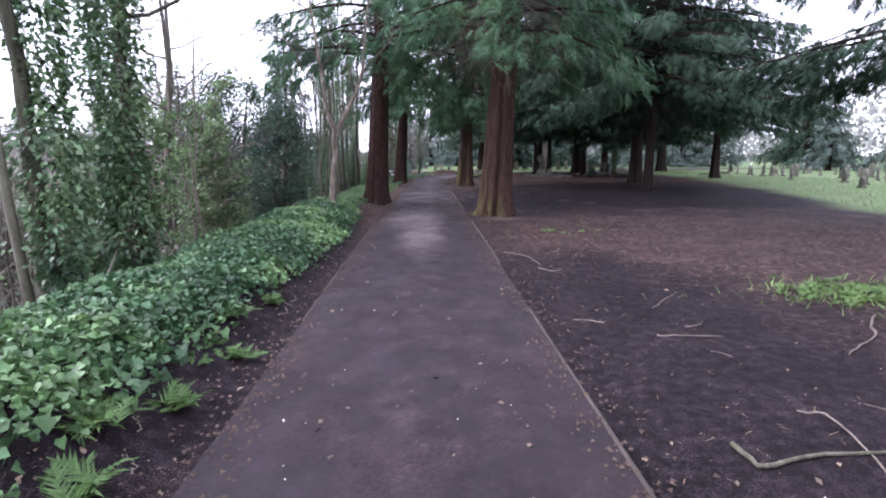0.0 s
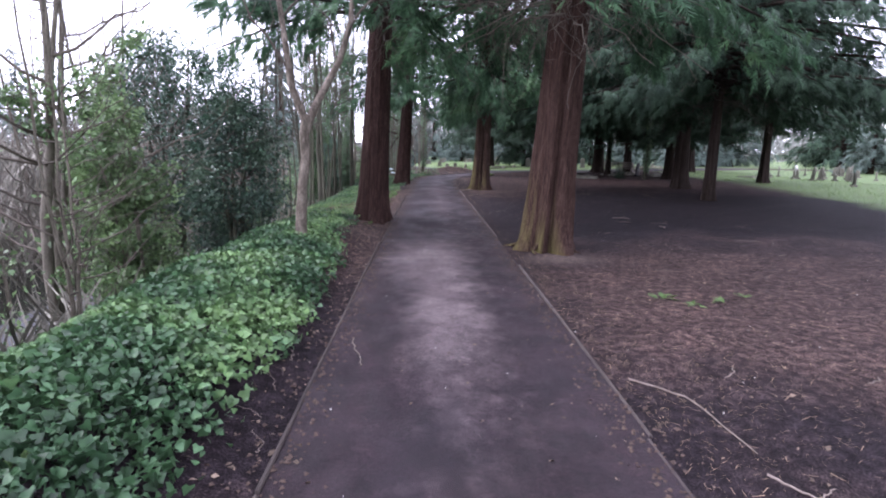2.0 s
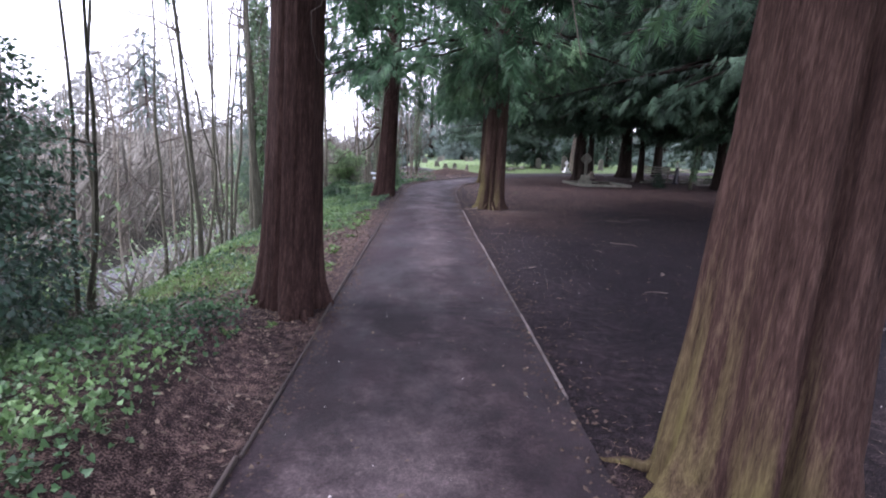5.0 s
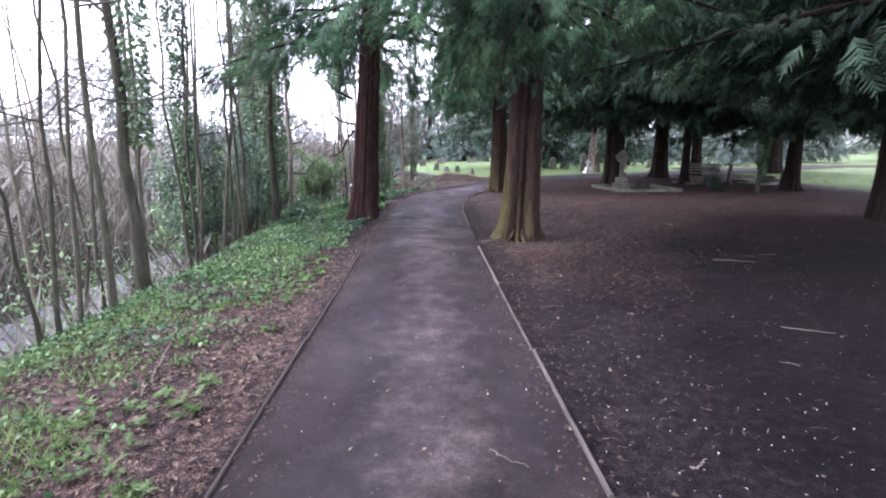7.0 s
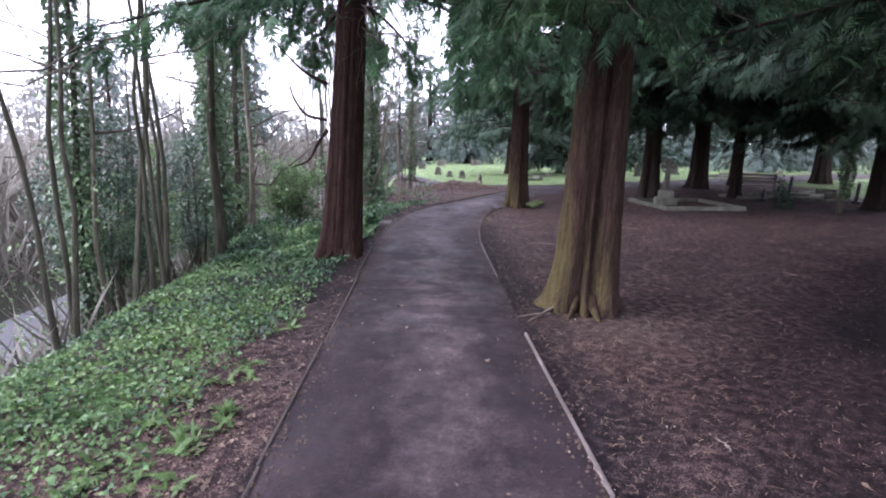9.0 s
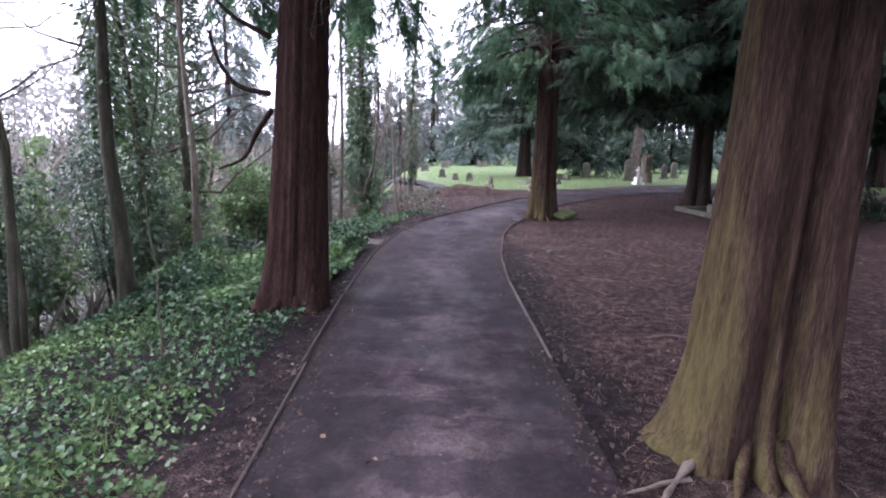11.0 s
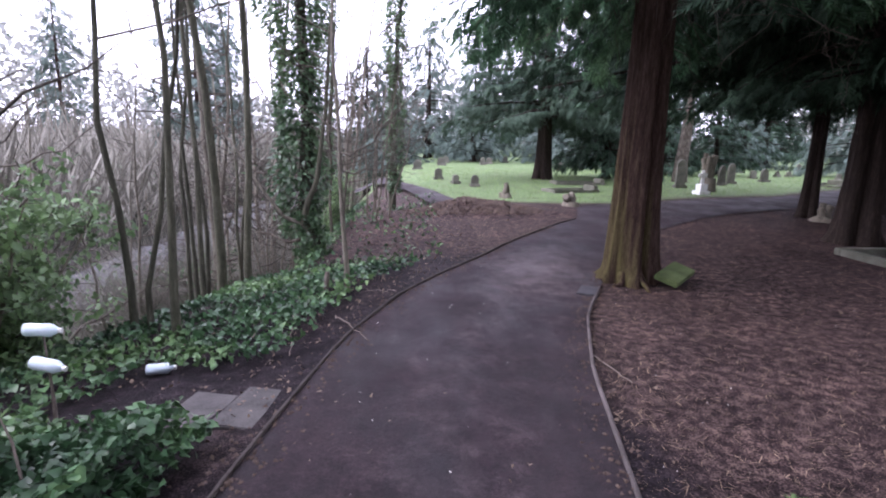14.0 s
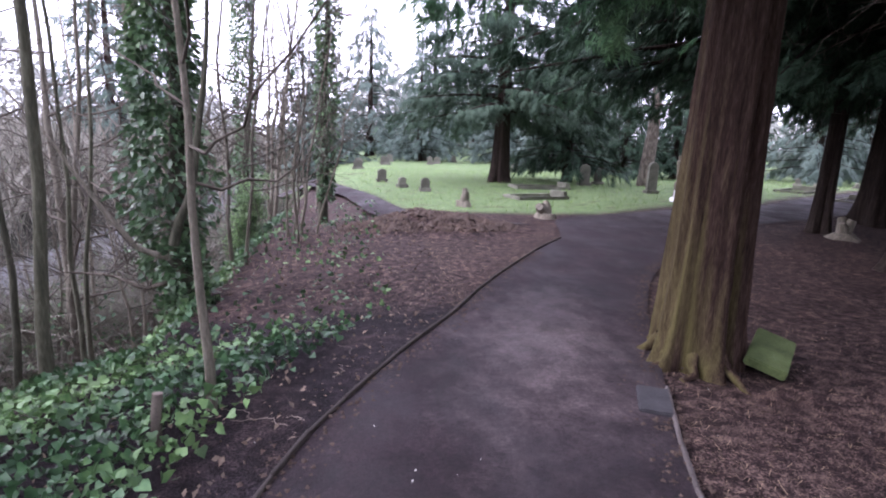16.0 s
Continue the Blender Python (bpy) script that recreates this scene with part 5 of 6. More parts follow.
# bright herbs among the ivy
g = Geo()
x, y, d = on_bank(2600, ri, 1, 36, 0.4, 3.0)
k = np.interp(y, [0, 4, 7.5, 9, 20, 23, 27.5, 29, 36], [1, 1, 1, 0.3, 0.3, 1, 0.9, 0.25, 0.2]) * (wavy(x, y, 57, 1.8) > -0.1)
sel = ri.uniform(0, 1, len(x)) < k
x, y = np.r_[x[sel], ri.normal(4.7, 0.5, 90)], np.r_[y[sel], ri.normal(8.8, 0.3, 90)]
for n in range(7):
    m = len(x)
    a = ri.uniform(0, 6.28, m)
    dd = np.stack([np.cos(a), np.sin(a), ri.uniform(0.1, 1.3, m)], -1)
    p = np.stack([x + ri.normal(0, 0.03, m), y + ri.normal(0, 0.03, m), ground_z(x, y) + 0.02], -1)
    scatter(g, *SPRAY, p, frames(dd, np.repeat([[0.0, 0.0, 1.0]], m, 0), ri.normal(0, 0.4, m)), ri.uniform(0.05, 0.11, m))
tagged(g.link("herb_tufts", M_HERB), "fresh green ferny herb tufts growing on the bank", "herbs", kind="stuff")

# a bright patch of low leafy herbs along the lip of the bank
g = Geo()
x, y, d = on_bank(30000, ri, 20.5, 33, 0.7, 3.4)
k = np.clip(1.1 * np.exp(-(((y - 27.5) / 2.6) ** 2 + ((d - 1.9) / 0.85) ** 2)) + 0.8 * np.exp(-((d - 2.75) / 0.4) ** 2), 0, 1) * smooth01((wavy(x, y, 59, 2.8) + 0.55) / 0.5)
sel = ri.uniform(0, 1, len(x)) < k
x, y = x[sel], y[sel]
scatter(g, *IVYLEAF, np.stack([x, y, ground_z(x, y) + ri.uniform(0.03, 0.13, len(x))], -1), random_frames(ri, len(x), 0.45), ri.uniform(0.022, 0.045, len(x)))
tagged(g.link("herb_carpet", M_HERB), "bright yellow-green low leafy herbs carpeting the bank", "herbs", kind="stuff")

# fallen leaves on the bank and along the edges
g = Geo()
x, y, d = on_bank(52000, ri, 0, 46, 0.04, 3.4)
sel = ri.uniform(0, 1, len(x)) < np.interp(y, [0, 8, 12, 18, 21, 26, 28, 31, 34, 40, 46], [0.5, 0.4, 0.3, 0.7, 1, 0.8, 0.3, 0.15, 0.15, 0.35, 0.45])
x, y = x[sel], y[sel]
xb, yb, db = on_bank(26000, ri, 18.5, 28.5, 0.25, 2.9)
sel = ri.uniform(0, 1, len(xb)) < np.interp(yb, [18.5, 20, 25, 28.5], [0.3, 1, 0.8, 0.2]) * (0.7 + 0.5 * wavy(xb, yb, 63, 2.0))
x, y = np.r_[x, xb[sel]], np.r_[y, yb[sel]]
x2, y2 = ri.uniform(1.05, 12, 16000), ri.uniform(2, 47, 16000)
sel = ri.uniform(0, 1, len(x2)) < (0.35 + 0.4 * wavy(x2, y2, 61, 0.9)) * np.interp(y2, [2, 12, 20, 30], [0.9, 0.7, 0.25, 0.5])
x, y = np.r_[x, x2[sel]], np.r_[y, y2[sel]]
x3, y3 = np.clip(ri.normal(0, 0.62, 900), -0.97, 0.95), ri.uniform(2, 36, 900)
x, y = np.r_[x, x3], np.r_[y, y3]
z = ground_z(x, y) + 0.012 + 0.03 * (np.abs(x) < 1.05)
scatter(g, *LEAF4, np.stack([x, y, z], -1), random_frames(ri, len(x), 0.45), 0.016 + 0.04 * ri.uniform(0, 1, len(x)) ** 1.6)
tagged(g.link("fallen_leaves", M_DRY), "dry brown fallen leaves scattered over soil and path", "leaves", kind="stuff")

# soil crumbs strewn along the path's margins
g = Geo()
m = 9000
side = ri.uniform(0, 1, m) < 0.5
y = ri.uniform(2, 43, m)
x = np.where(side, left_edge(y), np.interp(y, RIGHT[:, 1], RIGHT[:, 0])) + np.where(side, 1, -1) * np.abs(ri.normal(0, 0.13, m)) * np.where(ri.uniform(0, 1, m) < 0.3, -1, 1)
crumb = (np.array([(-0.5, -0.4, 0), (0.5, -0.45, 0), (0.1, 0.5, 0), (0.0, 0.0, 0.5)]), np.array([(0, 1, 3), (1, 2, 3), (2, 0, 3)]))
scatter(g, *crumb, np.stack([x, y, ground_z(x, y) * 0.5 + 0.026], -1), random_frames(ri, m, 0.1), ri.uniform(0.008, 0.035, m))
tagged(g.link("soil_crumbs", M_EARTH), "dark soil crumbs strewn along the path's edges", "soil", kind="stuff")

# small pale petals and chips on soil and path
g = Geo()
m = 700
x, y = np.r_[ri.uniform(-0.9, 6, m), ri.normal(1.6, 0.6, 160)], np.r_[ri.uniform(3, 40, m), ri.normal(22.6, 0.9, 160)]
scatter(g, *LEAF4, np.stack([x, y, ground_z(x, y) + 0.014 + 0.03 * (np.abs(x) < 1.05)], -1), random_frames(ri, len(x), 0.3), ri.uniform(0.009, 0.022, len(x)))
tagged(g.link("pale_petals", M_SLABL), "small pale petals and chips scattered on the ground", "petals", kind="stuff")

# needle litter and twiglets on the soil
g = Geo()
m = 130000
x, y = 1.1 + 7.9 * ri.uniform(0, 1, m) ** 1.5, ri.uniform(3, 46, m)
sel = ri.uniform(0, 1, m) < np.interp(y, [3, 9, 11, 14, 18, 24, 28, 46], [0.04, 0.08, 0.7, 0.8, 0.1, 0.15, 1, 1]) * np.clip(1.25 - (x - 1) / 9, 0.2, 1)
x, y = x[sel], y[sel]
stick = (np.array([(-0.03, 0, 0), (0.03, 0, 0), (0.016, 1, 0.02), (-0.016, 1, 0.02)]), np.array([(0, 1, 2, 3)]))
scatter(g, *stick, np.stack([x, y, ground_z(x, y) + 0.012], -1), random_frames(ri, len(x), 0.12), 0.014 + 0.06 * ri.uniform(0, 1, len(x)) ** 3)
tagged(g.link("needle_litter", M_NEEDLE), "reddish-brown shed cedar needles and twiglets on the soil", "litter", kind="stuff")

# grass blades on the lawn and green weeds on the soil
g = Geo()
m = 60000
x, y = ri.uniform(0, 24, m), ri.uniform(14, 62, m)
sel = ri.uniform(0, 1, m) < lawn_mask(x, y)
x, y = x[sel], y[sel]
xw, yw = ri.normal(4.6, 0.5, 500), ri.normal(8.8, 0.35, 500)
xb, yb, db = on_bank(16000, ri, 20.5, 32, 0.9, 3.3)
sel = wavy(xb, yb, 65, 2.3) > 0.05
x, y = np.r_[x, xw, xb[sel]], np.r_[y, yw, yb[sel]]
blade = (np.array([(-0.05, 0, 0), (0.05, 0, 0), (0.0, 1, -0.2)]), np.array([(0, 1, 2)]))
a = ri.uniform(0, 6.28, len(x))
scatter(g, *blade, np.stack([x, y, ground_z(x, y)], -1), frames(np.stack([np.cos(a), np.sin(a), ri.uniform(0.6, 2.5, len(x))], -1), np.repeat([[0.0, 0.0, 1.0]], len(x), 0), np.zeros(len(x))), ri.uniform(0.06, 0.16, len(x)))
tagged(g.link("grass", M_GRASS), "short green grass of the cemetery lawn", "grass", kind="stuff")


# ---- edging boards along the path ----
def board_mesh(length, width, height):
    b = bmesh.new()
    bmesh.ops.create_cube(b, size=1.0)
    bmesh.ops.scale(b, vec=(width, length, height), verts=b.verts)
    bmesh.ops.bevel(b, geom=b.edges[:], offset=0.006, segments=1, affect="EDGES")
    me = bpy.data.meshes.new("board")
    b.to_mesh(me)
    b.free()
    return me


def edging(name, line, y0, y1, mat, proud, label, gaps=(), board_width=0.028):
    root = tagged(empty(name), label, "path edging", kind="structure")
    pts = resample(line, 0.1)
    pts = pts[(pts[:, 1] > y0) & (pts[:, 1] < y1)]
    s = np.r_[0, np.cumsum(np.hypot(*np.diff(pts, axis=0).T))]
    re = np.random.default_rng(len(pts))
    here = 0.0
    while here < s[-1] - 0.3:
        mid_y = np.interp(here, s, pts[:, 1])
        ln = min(s[-1] - here, re.uniform(1.8, 2.6) if mid_y < 31 else 0.4)
        a = np.array([np.interp(here, s, pts[:, m]) for m in (0, 1)])
        c = np.array([np.interp(here + ln, s, pts[:, m]) for m in (0, 1)])
        here += ln
        if any(lo < (a[1] + c[1]) / 2 < hi for lo, hi in gaps):
            continue
        me = board_mesh(float(np.hypot(*(c - a))) + (0.004 if mid_y > 31 else -0.012), board_width, 0.14)
        old = mid_y < 13
        me.materials.append(M_KERBD if old else mat)
        ob = new("board", me)
        ob.parent = root
        ob.location = (*(a + c) / 2 + re.normal(0, 0.006 if mid_y < 31 else 0.001, 2), 0.035 + proud - 0.07 - (0.012 if old else 0) + re.normal(0, 0.006 if mid_y < 31 else 0.002))
        ob.rotation_euler = (re.normal(0, 0.004), re.normal(0, 0.05 if mid_y < 31 else 0.01), math.atan2(-(c - a)[0], (c - a)[1]))


edging("right_path_edging", RIGHT, 1.5, 38.7, M_KERB, 0.006, "weathered grey timber edging boards along the path", ((16.1, 17.4), (28.7, 29.9)), 0.024)
edging("left_path_edging", LEFT, 8.0, 44.2, M_KERBD, 0.012, "dark damp timber edging boards along the bank side of the path", (), 0.022)


# ---- graves ----
M_STONEK = material("dark_damp_stone", [(0.3, (0.022, 0.021, 0.024)), (0.7, (0.06, 0.057, 0.062))], 6, 0.7, 0.5, 60)
M_STONED = material("dark_mossy_kerbstone", [(0.25, (0.06, 0.06, 0.045)), (0.5, (0.13, 0.13, 0.1)), (0.75, (0.24, 0.23, 0.19))], 3.5, 0.95, 0.5, 50, obvar=0.3)

def extruded(name, outline, depth, mat, parent=None, bevel=0.012, loc=(0, 0, 0)):
    """An upright slab: an outline in x and z, with thickness along y."""
    b = bmesh.new()
    front = [b.verts.new((x, -depth / 2, z)) for x, z in outline]
    face = b.faces.new(front)
    got = bmesh.ops.extrude_face_region(b, geom=[face])
    bmesh.ops.translate(b, vec=(0, depth, 0), verts=[v for v in got["geom"] if isinstance(v, bmesh.types.BMVert)])
    bmesh.ops.recalc_face_normals(b, faces=b.faces[:])
    bmesh.ops.bevel(b, geom=b.edges[:], offset=bevel, segments=1, affect="EDGES")
    me = bpy.data.meshes.new(name)
    b.to_mesh(me)
    b.free()
    me.materials.append(mat)
    ob = new(name, me)
    ob.location = loc
    ob.parent = parent
    return ob


def block(name, size, loc, mat, parent, bevel=0.012, rz=0.0):
    b = bmesh.new()
    bmesh.ops.create_cube(b, size=1.0)
    bmesh.ops.scale(b, vec=size, verts=b.verts)
    bmesh.ops.bevel(b, geom=b.edges[:], offset=bevel, segments=2, affect="EDGES")
    me = bpy.data.meshes.new(name)
    b.to_mesh(me)
    b.free()
    me.materials.append(mat)
    ob = new(name, me)
    ob.location, ob.rotation_euler[2] = loc, rz
    ob.parent = parent
    return ob


def arch(w, h, kind, n=9):
    """Outline of a headstone with a round, pointed or shouldered top."""
    out = [(-w / 2, 0), (w / 2, 0)]
    if kind == "round":
        out += [(w / 2 * math.cos(a), h - w / 2 + w / 2 * math.sin(a)) for a in np.linspace(0, math.pi, n)]
    elif kind == "gothic":
        out += [(w / 2, h * 0.62), (w * 0.42, h * 0.78), (w * 0.25, h * 0.92), (0, h), (-w * 0.25, h * 0.92), (-w * 0.42, h * 0.78), (-w / 2, h * 0.62)]
    else:
        out += [(w / 2, h * 0.84), (w * 0.33, h * 0.86)] + [(w * 0.33 * math.cos(a), h * 0.86 + h * 0.14 * math.sin(a)) for a in np.linspace(0.3, math.pi - 0.3, 6)] + [(-w * 0.33, h * 0.86), (-w / 2, h * 0.84)]
    return out


def cross_outline(w, h, arm, top, t):
    """Outline of a plain cross; arm is the height of the arms' middle."""
    return [(-t / 2, 0), (t / 2, 0), (t / 2, arm - t / 2), (w / 2, arm - t / 2), (w / 2, arm + t / 2), (t / 2, arm + t / 2), (t / 2, h), (-t / 2, h), (-t / 2, arm + t / 2), (-w / 2, arm + t / 2), (-w / 2, arm - t / 2), (-t / 2, arm - t / 2)]


def headstone(x, y, w, h, kind, turn, tilt=0.0, mat=M_STONE, label="weathered grey gravestone standing in the grass", group="gravestones on the lawn"):
    root = tagged(empty("gravestone", x, y, float(ground_z(x, y)) - 0.03), label, "gravestone", group)
    root.rotation_euler = (tilt, 0, turn)
    block("base", (w * 1.25, 0.24, 0.14), (0, 0, 0.06), mat, root)
    extruded("tablet", arch(w, h, kind), 0.09, mat, root, 0.012, (0, 0, 0.128))
    return root


for x, y, w, h, kind, turn in [(0.75, 54.2, 0.3, 0.34, "plain", 0.2), (1.9, 51.2, 0.26, 0.3, "round", 0.1), (1.3, 52.2, 0.25, 0.22, "plain", 0.5), (8.4, 55.4, 0.42, 0.7, "round", 0.1), (9.3, 56.2, 0.38, 0.55, "gothic", 0.3), (9.7, 52.8, 0.4, 0.95, "round", 0.2), (6.4, 60.5, 0.5, 0.7, "plain", 0.1), (12.2, 54.5, 0.4, 0.7, "gothic", 0.4), (13.2, 55.6, 0.4, 0.75, "round", 0.3)]:
    headstone(x, y, w, h, kind, turn)
rg = np.random.default_rng(13)
kinds = ("round", "gothic", "plain")
for n in range(30):
    x, y = rg.uniform(-1, 26), rg.uniform(57, 74)
    headstone(x, y, rg.uniform(0.25, 0.45), rg.uniform(0.15, 0.5), kinds[n % 3], rg.normal(0.2, 0.2), rg.normal(0, 0.06))
for n in range(90):
    y = rg.uniform(22, 50)
    x = rg.uniform(18.5, 30) + 0.25 * (y - 25)
    headstone(x, y, rg.uniform(0.35, 0.6), rg.uniform(0.35, 0.8), kinds[n % 3], rg.normal(1.2, 0.2), rg.normal(0, 0.06), M_STONE if n % 29 else M_MARBLE, "gravestone standing in the cemetery lawn", "gravestones in rows")

# white marble cross on a stepped base
root = tagged(empty("marble_cross", 9.25, 50.3, 0.0), "white marble cross on a stepped base beside the path", "gravestone")
block("lower_step", (0.55, 0.55, 0.2), (0, 0, 0.08), M_MARBLE, root)
block("upper_step", (0.36, 0.36, 0.3), (0, 0, 0.332), M_MARBLE, root)
extruded("cross", cross_outline(0.4, 0.62, 0.4, 0, 0.13), 0.11, M_MARBLE, root, 0.012, (0, 0, 0.484))
root.rotation_euler[2] = 0.2
root.scale = (0.72,) * 3

# stone wheel-head cross inside a kerbed plot
root = tagged(empty("wheel_cross", 7.6, 40.25, 0.0), "weathered stone wheel-head cross on stepped plinths inside a kerbed grave", "gravestone")
root.rotation_euler[2] = -0.25
block("lower_plinth", (0.62, 0.62, 0.22), (0, 0, 0.09), M_STONED, root, 0.02)
block("upper_plinth", (0.42, 0.42, 0.22), (0, 0, 0.312), M_STONED, root, 0.02)
cr = extruded("cross", cross_outline(0.5, 1.02, 0.76, 0, 0.15), 0.13, M_STONED, root, 0.02, (0, 0, 0.424))
ring = Geo()
ang = np.linspace(0, 2 * math.pi, 25)
tube(ring, np.stack([0.19 * np.cos(ang), 0 * ang, 0.76 + 0.19 * np.sin(ang)], -1), np.full(25, 0.035), 6)
ring.link("ring", M_STONED, cr, True)
plot = tagged(empty("grave_kerb", 6.85, 38.6, 0.0), "low stone kerb round a grave plot on bare soil", "grave kerb")
plot.rotation_euler[2] = 0.08
block("kerbstone", (2.5, 0.12, 0.15), (1.25, 0, 0.03), M_STONED, plot)
block("kerbstone", (2.5, 0.12, 0.15), (1.25, 2.3, 0.03), M_STONED, plot)
block("kerbstone", (0.12, 2.174, 0.15), (0.06, 1.15, 0.03), M_STONED, plot)
block("kerbstone", (0.12, 2.174, 0.15), (2.44, 1.15, 0.03), M_STONED, plot)
for x, y, turn, ln, wd in [(4.9, 50.2, 0.35, 1.7, 0.7), (6.0, 53.4, 0.1, 1.9, 0.8), (12.0, 43.0, 0.3, 2.0, 0.9), (14.2, 42.2, 0.5, 2.0, 0.9), (15.2, 44.2, 0.4, 2.0, 0.9), (17.5, 55.5, 0.6, 2.2, 1.0), (19.8, 57.0, 0.6, 2.2, 1.0), (16.6, 51.8, 0.6, 1.8, 0.9), (21, 43, 0.4, 2, 1)]:
    root = tagged(empty("grave_kerb", x, y, float(ground_z(x, y))), "low mossy stone kerb round a sunken grave plot", "grave kerb", "grave kerbs")
    root.rotation_euler[2] = turn
    block("kerbstone", (ln, 0.1, 0.18), (0, -wd / 2, 0.0), M_STONED, root)
    block("kerbstone", (ln, 0.1, 0.18), (0, wd / 2, 0.0), M_STONED, root)
    block("kerbstone", (0.1, wd - 0.104, 0.18), (-ln / 2 + 0.05, 0, 0.0), M_STONED, root)
    block("headblock", (0.14, wd - 0.104, 0.3), (ln / 2 - 0.07, 0, 0.06), M_STONED, root)
slab = block("mossy_slab", (0.28, 0.58, 0.07), (3.2, 39.0, 0.1), M_MOSS, None, 0.01)
slab.rotation_euler = (0.12, 0.25, -0.75)
tagged(slab, "moss-covered broken stone slab leaning at a cedar's foot", "stone slab")
for x, y, w, ln in [(-1.24, 35.92, 0.34, 0.46), (-0.9, 35.86, 0.3, 0.5)]:
    tagged(block("paving_slab", (w, ln, 0.05), (x, y, float(ground_z(x, y)) - 0.006), M_SLAB, None, 0.006, -0.2), "worn concrete paving slab set in the soil beside the path", "paving slab", "paving slabs beside the path")
tagged(block("flat_stone", (0.2, 0.36, 0.03), (1.98, 38.45, 0.028), M_STONEK, None, 0.008, -0.42), "grey flat patch stone at the end of the edging", "stone")


# ---- stumps, heaps and fallen wood ----
M_TWIGP = material("pale_dead_wood", [(0.3, (0.09, 0.07, 0.06)), (0.7, (0.24, 0.2, 0.17))], 6, 0.9, 0.3, 60, stretch=(2, 2, 2), obvar=0.3)


def resample3(q, n=12):
    """A smoothed line of n points through q."""
    q = np.array(q, float)
    s, k = np.linspace(0, len(q) - 1, n), np.arange(len(q))
    p = np.stack([np.interp(s, k, q[:, m]) for m in range(3)], -1)
    for _ in range(2):
        p[1:-1] = 0.25 * p[:-2] + 0.5 * p[1:-1] + 0.25 * p[2:]
    return p


def stump(name, x, y, h, r, label, prongs, seed):
    rs = np.random.default_rng(seed)
    root = tagged(empty(name, x, y, float(ground_z(x, y)) - 0.03), label, "tree stump")
    g = Geo()
    tube(g, [(0, 0, -0.1), (0, 0, 0.05), (0, 0, h * 0.4)], [r * 1.5, r * 1.25, r * 0.9], 10, 1 + 0.2 * rs.normal(size=(3, 10)), True)
    g.link("bole", M_BARKG, root)
    for n in range(prongs):
        a = rs.uniform(0, 6.28)
        g = Geo()
        e = np.array([math.cos(a) * r * rs.uniform(0.3, 0.9), math.sin(a) * r * rs.uniform(0.3, 0.9), h * rs.uniform(0.6, 1.1)])
        tube(g, np.array([(0, 0, h * 0.1), e * 0.5 + (0, 0, 0.05), e]) + rs.normal(0, 0.02, (3, 3)), [r * 0.6, r * 0.5, r * 0.36], 7, None, True)
        g.link("stub", M_BARKG, root)


stump("tree_stump", 2.46, 48.0, 0.42, 0.16, "small dark brown cut stump in the grass", 5, 1)
stump("tree_stump", 3.9, 46.4, 0.34, 0.2, "dark root lump at the lawn's edge", 5, 2)
stump("tree_stump", 10.1, 51.6, 1.25, 0.24, "brown pruned dead shrub stump with broken stubs", 9, 3)
stump("tree_stump", 9.2, 44.6, 0.4, 0.2, "dark ivy-grown stump on bare soil", 4, 4)
plant_tree("pale_tree", bare_tree_meshes(90, 15, 0.36, 1, 0.02, 16, 6, M_BARKP, 0.45), 11.2, 55.9, 0.0, 1.0, "tall straight pale-barked tree on the lawn")

g = Geo()
m = 1400
a, rr = rg.uniform(0, 6.28, m), np.sqrt(rg.uniform(0, 1, m))
x, y = 1.3 + 1.6 * rr * np.cos(a), 44.9 + 0.7 * rr * np.sin(a)
lump = (np.array([(-0.5, -0.4, 0), (0.5, -0.45, 0), (0.4, 0.5, 0), (-0.45, 0.4, 0), (0.05, 0.0, 0.55)]), np.array([(0, 1, 4), (1, 2, 4), (2, 3, 4), (3, 0, 4)]))
scatter(g, *lump, np.stack([x, y, ground_z(x, y) - 0.01], -1), random_frames(rg, m, 0.3), rg.uniform(0.03, 0.13, m))
tagged(g.link("earth_heap", M_EARTH), "heap of dug dark earth clods beside the path junction", "earth heap", kind="stuff")


def fallen_branch(pts, r0, label, mat=M_TWIGP, seed=1):
    """A crooked stick lying on the ground."""
    rs = np.random.default_rng(seed)
    line = np.array(pts, float)
    s = np.linspace(0, len(line) - 1, 14)
    k = np.arange(len(line))
    p = np.stack([np.interp(s, k, line[:, 0]), np.interp(s, k, line[:, 1])], -1) + rs.normal(0, 0.008, (14, 2))
    z = ground_z(p[:, 0], p[:, 1]) + r0 * 0.8 + 0.03 * (np.abs(p[:, 0]) < 1.0)
    g = Geo()
    tube(g, np.concatenate([p, z[:, None]], -1), np.linspace(r0, r0 * 0.45, 14), 7, None, True)
    return tagged(g.link("fallen_branch", mat, smooth=True), label, "fallen branch", "fallen branches")


PALE = "pale crooked fallen branch lying on the soil"
THIN = "thin pale fallen twig lying on the ground"
fallen_branch([(1.58, 5.9), (1.6, 5.68), (1.9, 5.78), (2.4, 5.8), (2.75, 5.92)], 0.015, "crooked grey-brown fallen branch lying on the bare soil", M_BARKS, seed=1)
fallen_branch([(2.15, 6.25), (2.3, 6.2), (2.22, 5.8), (2.1, 5.5), (2.0, 5.1)], 0.007, PALE, seed=2)
fallen_branch([(4.1, 8.1), (3.65, 7.5), (3.1, 7.1)], 0.013, PALE, seed=3)
fallen_branch([(2.2, 5.2), (2.6, 5.5), (2.9, 5.6)], 0.014, PALE, seed=4)
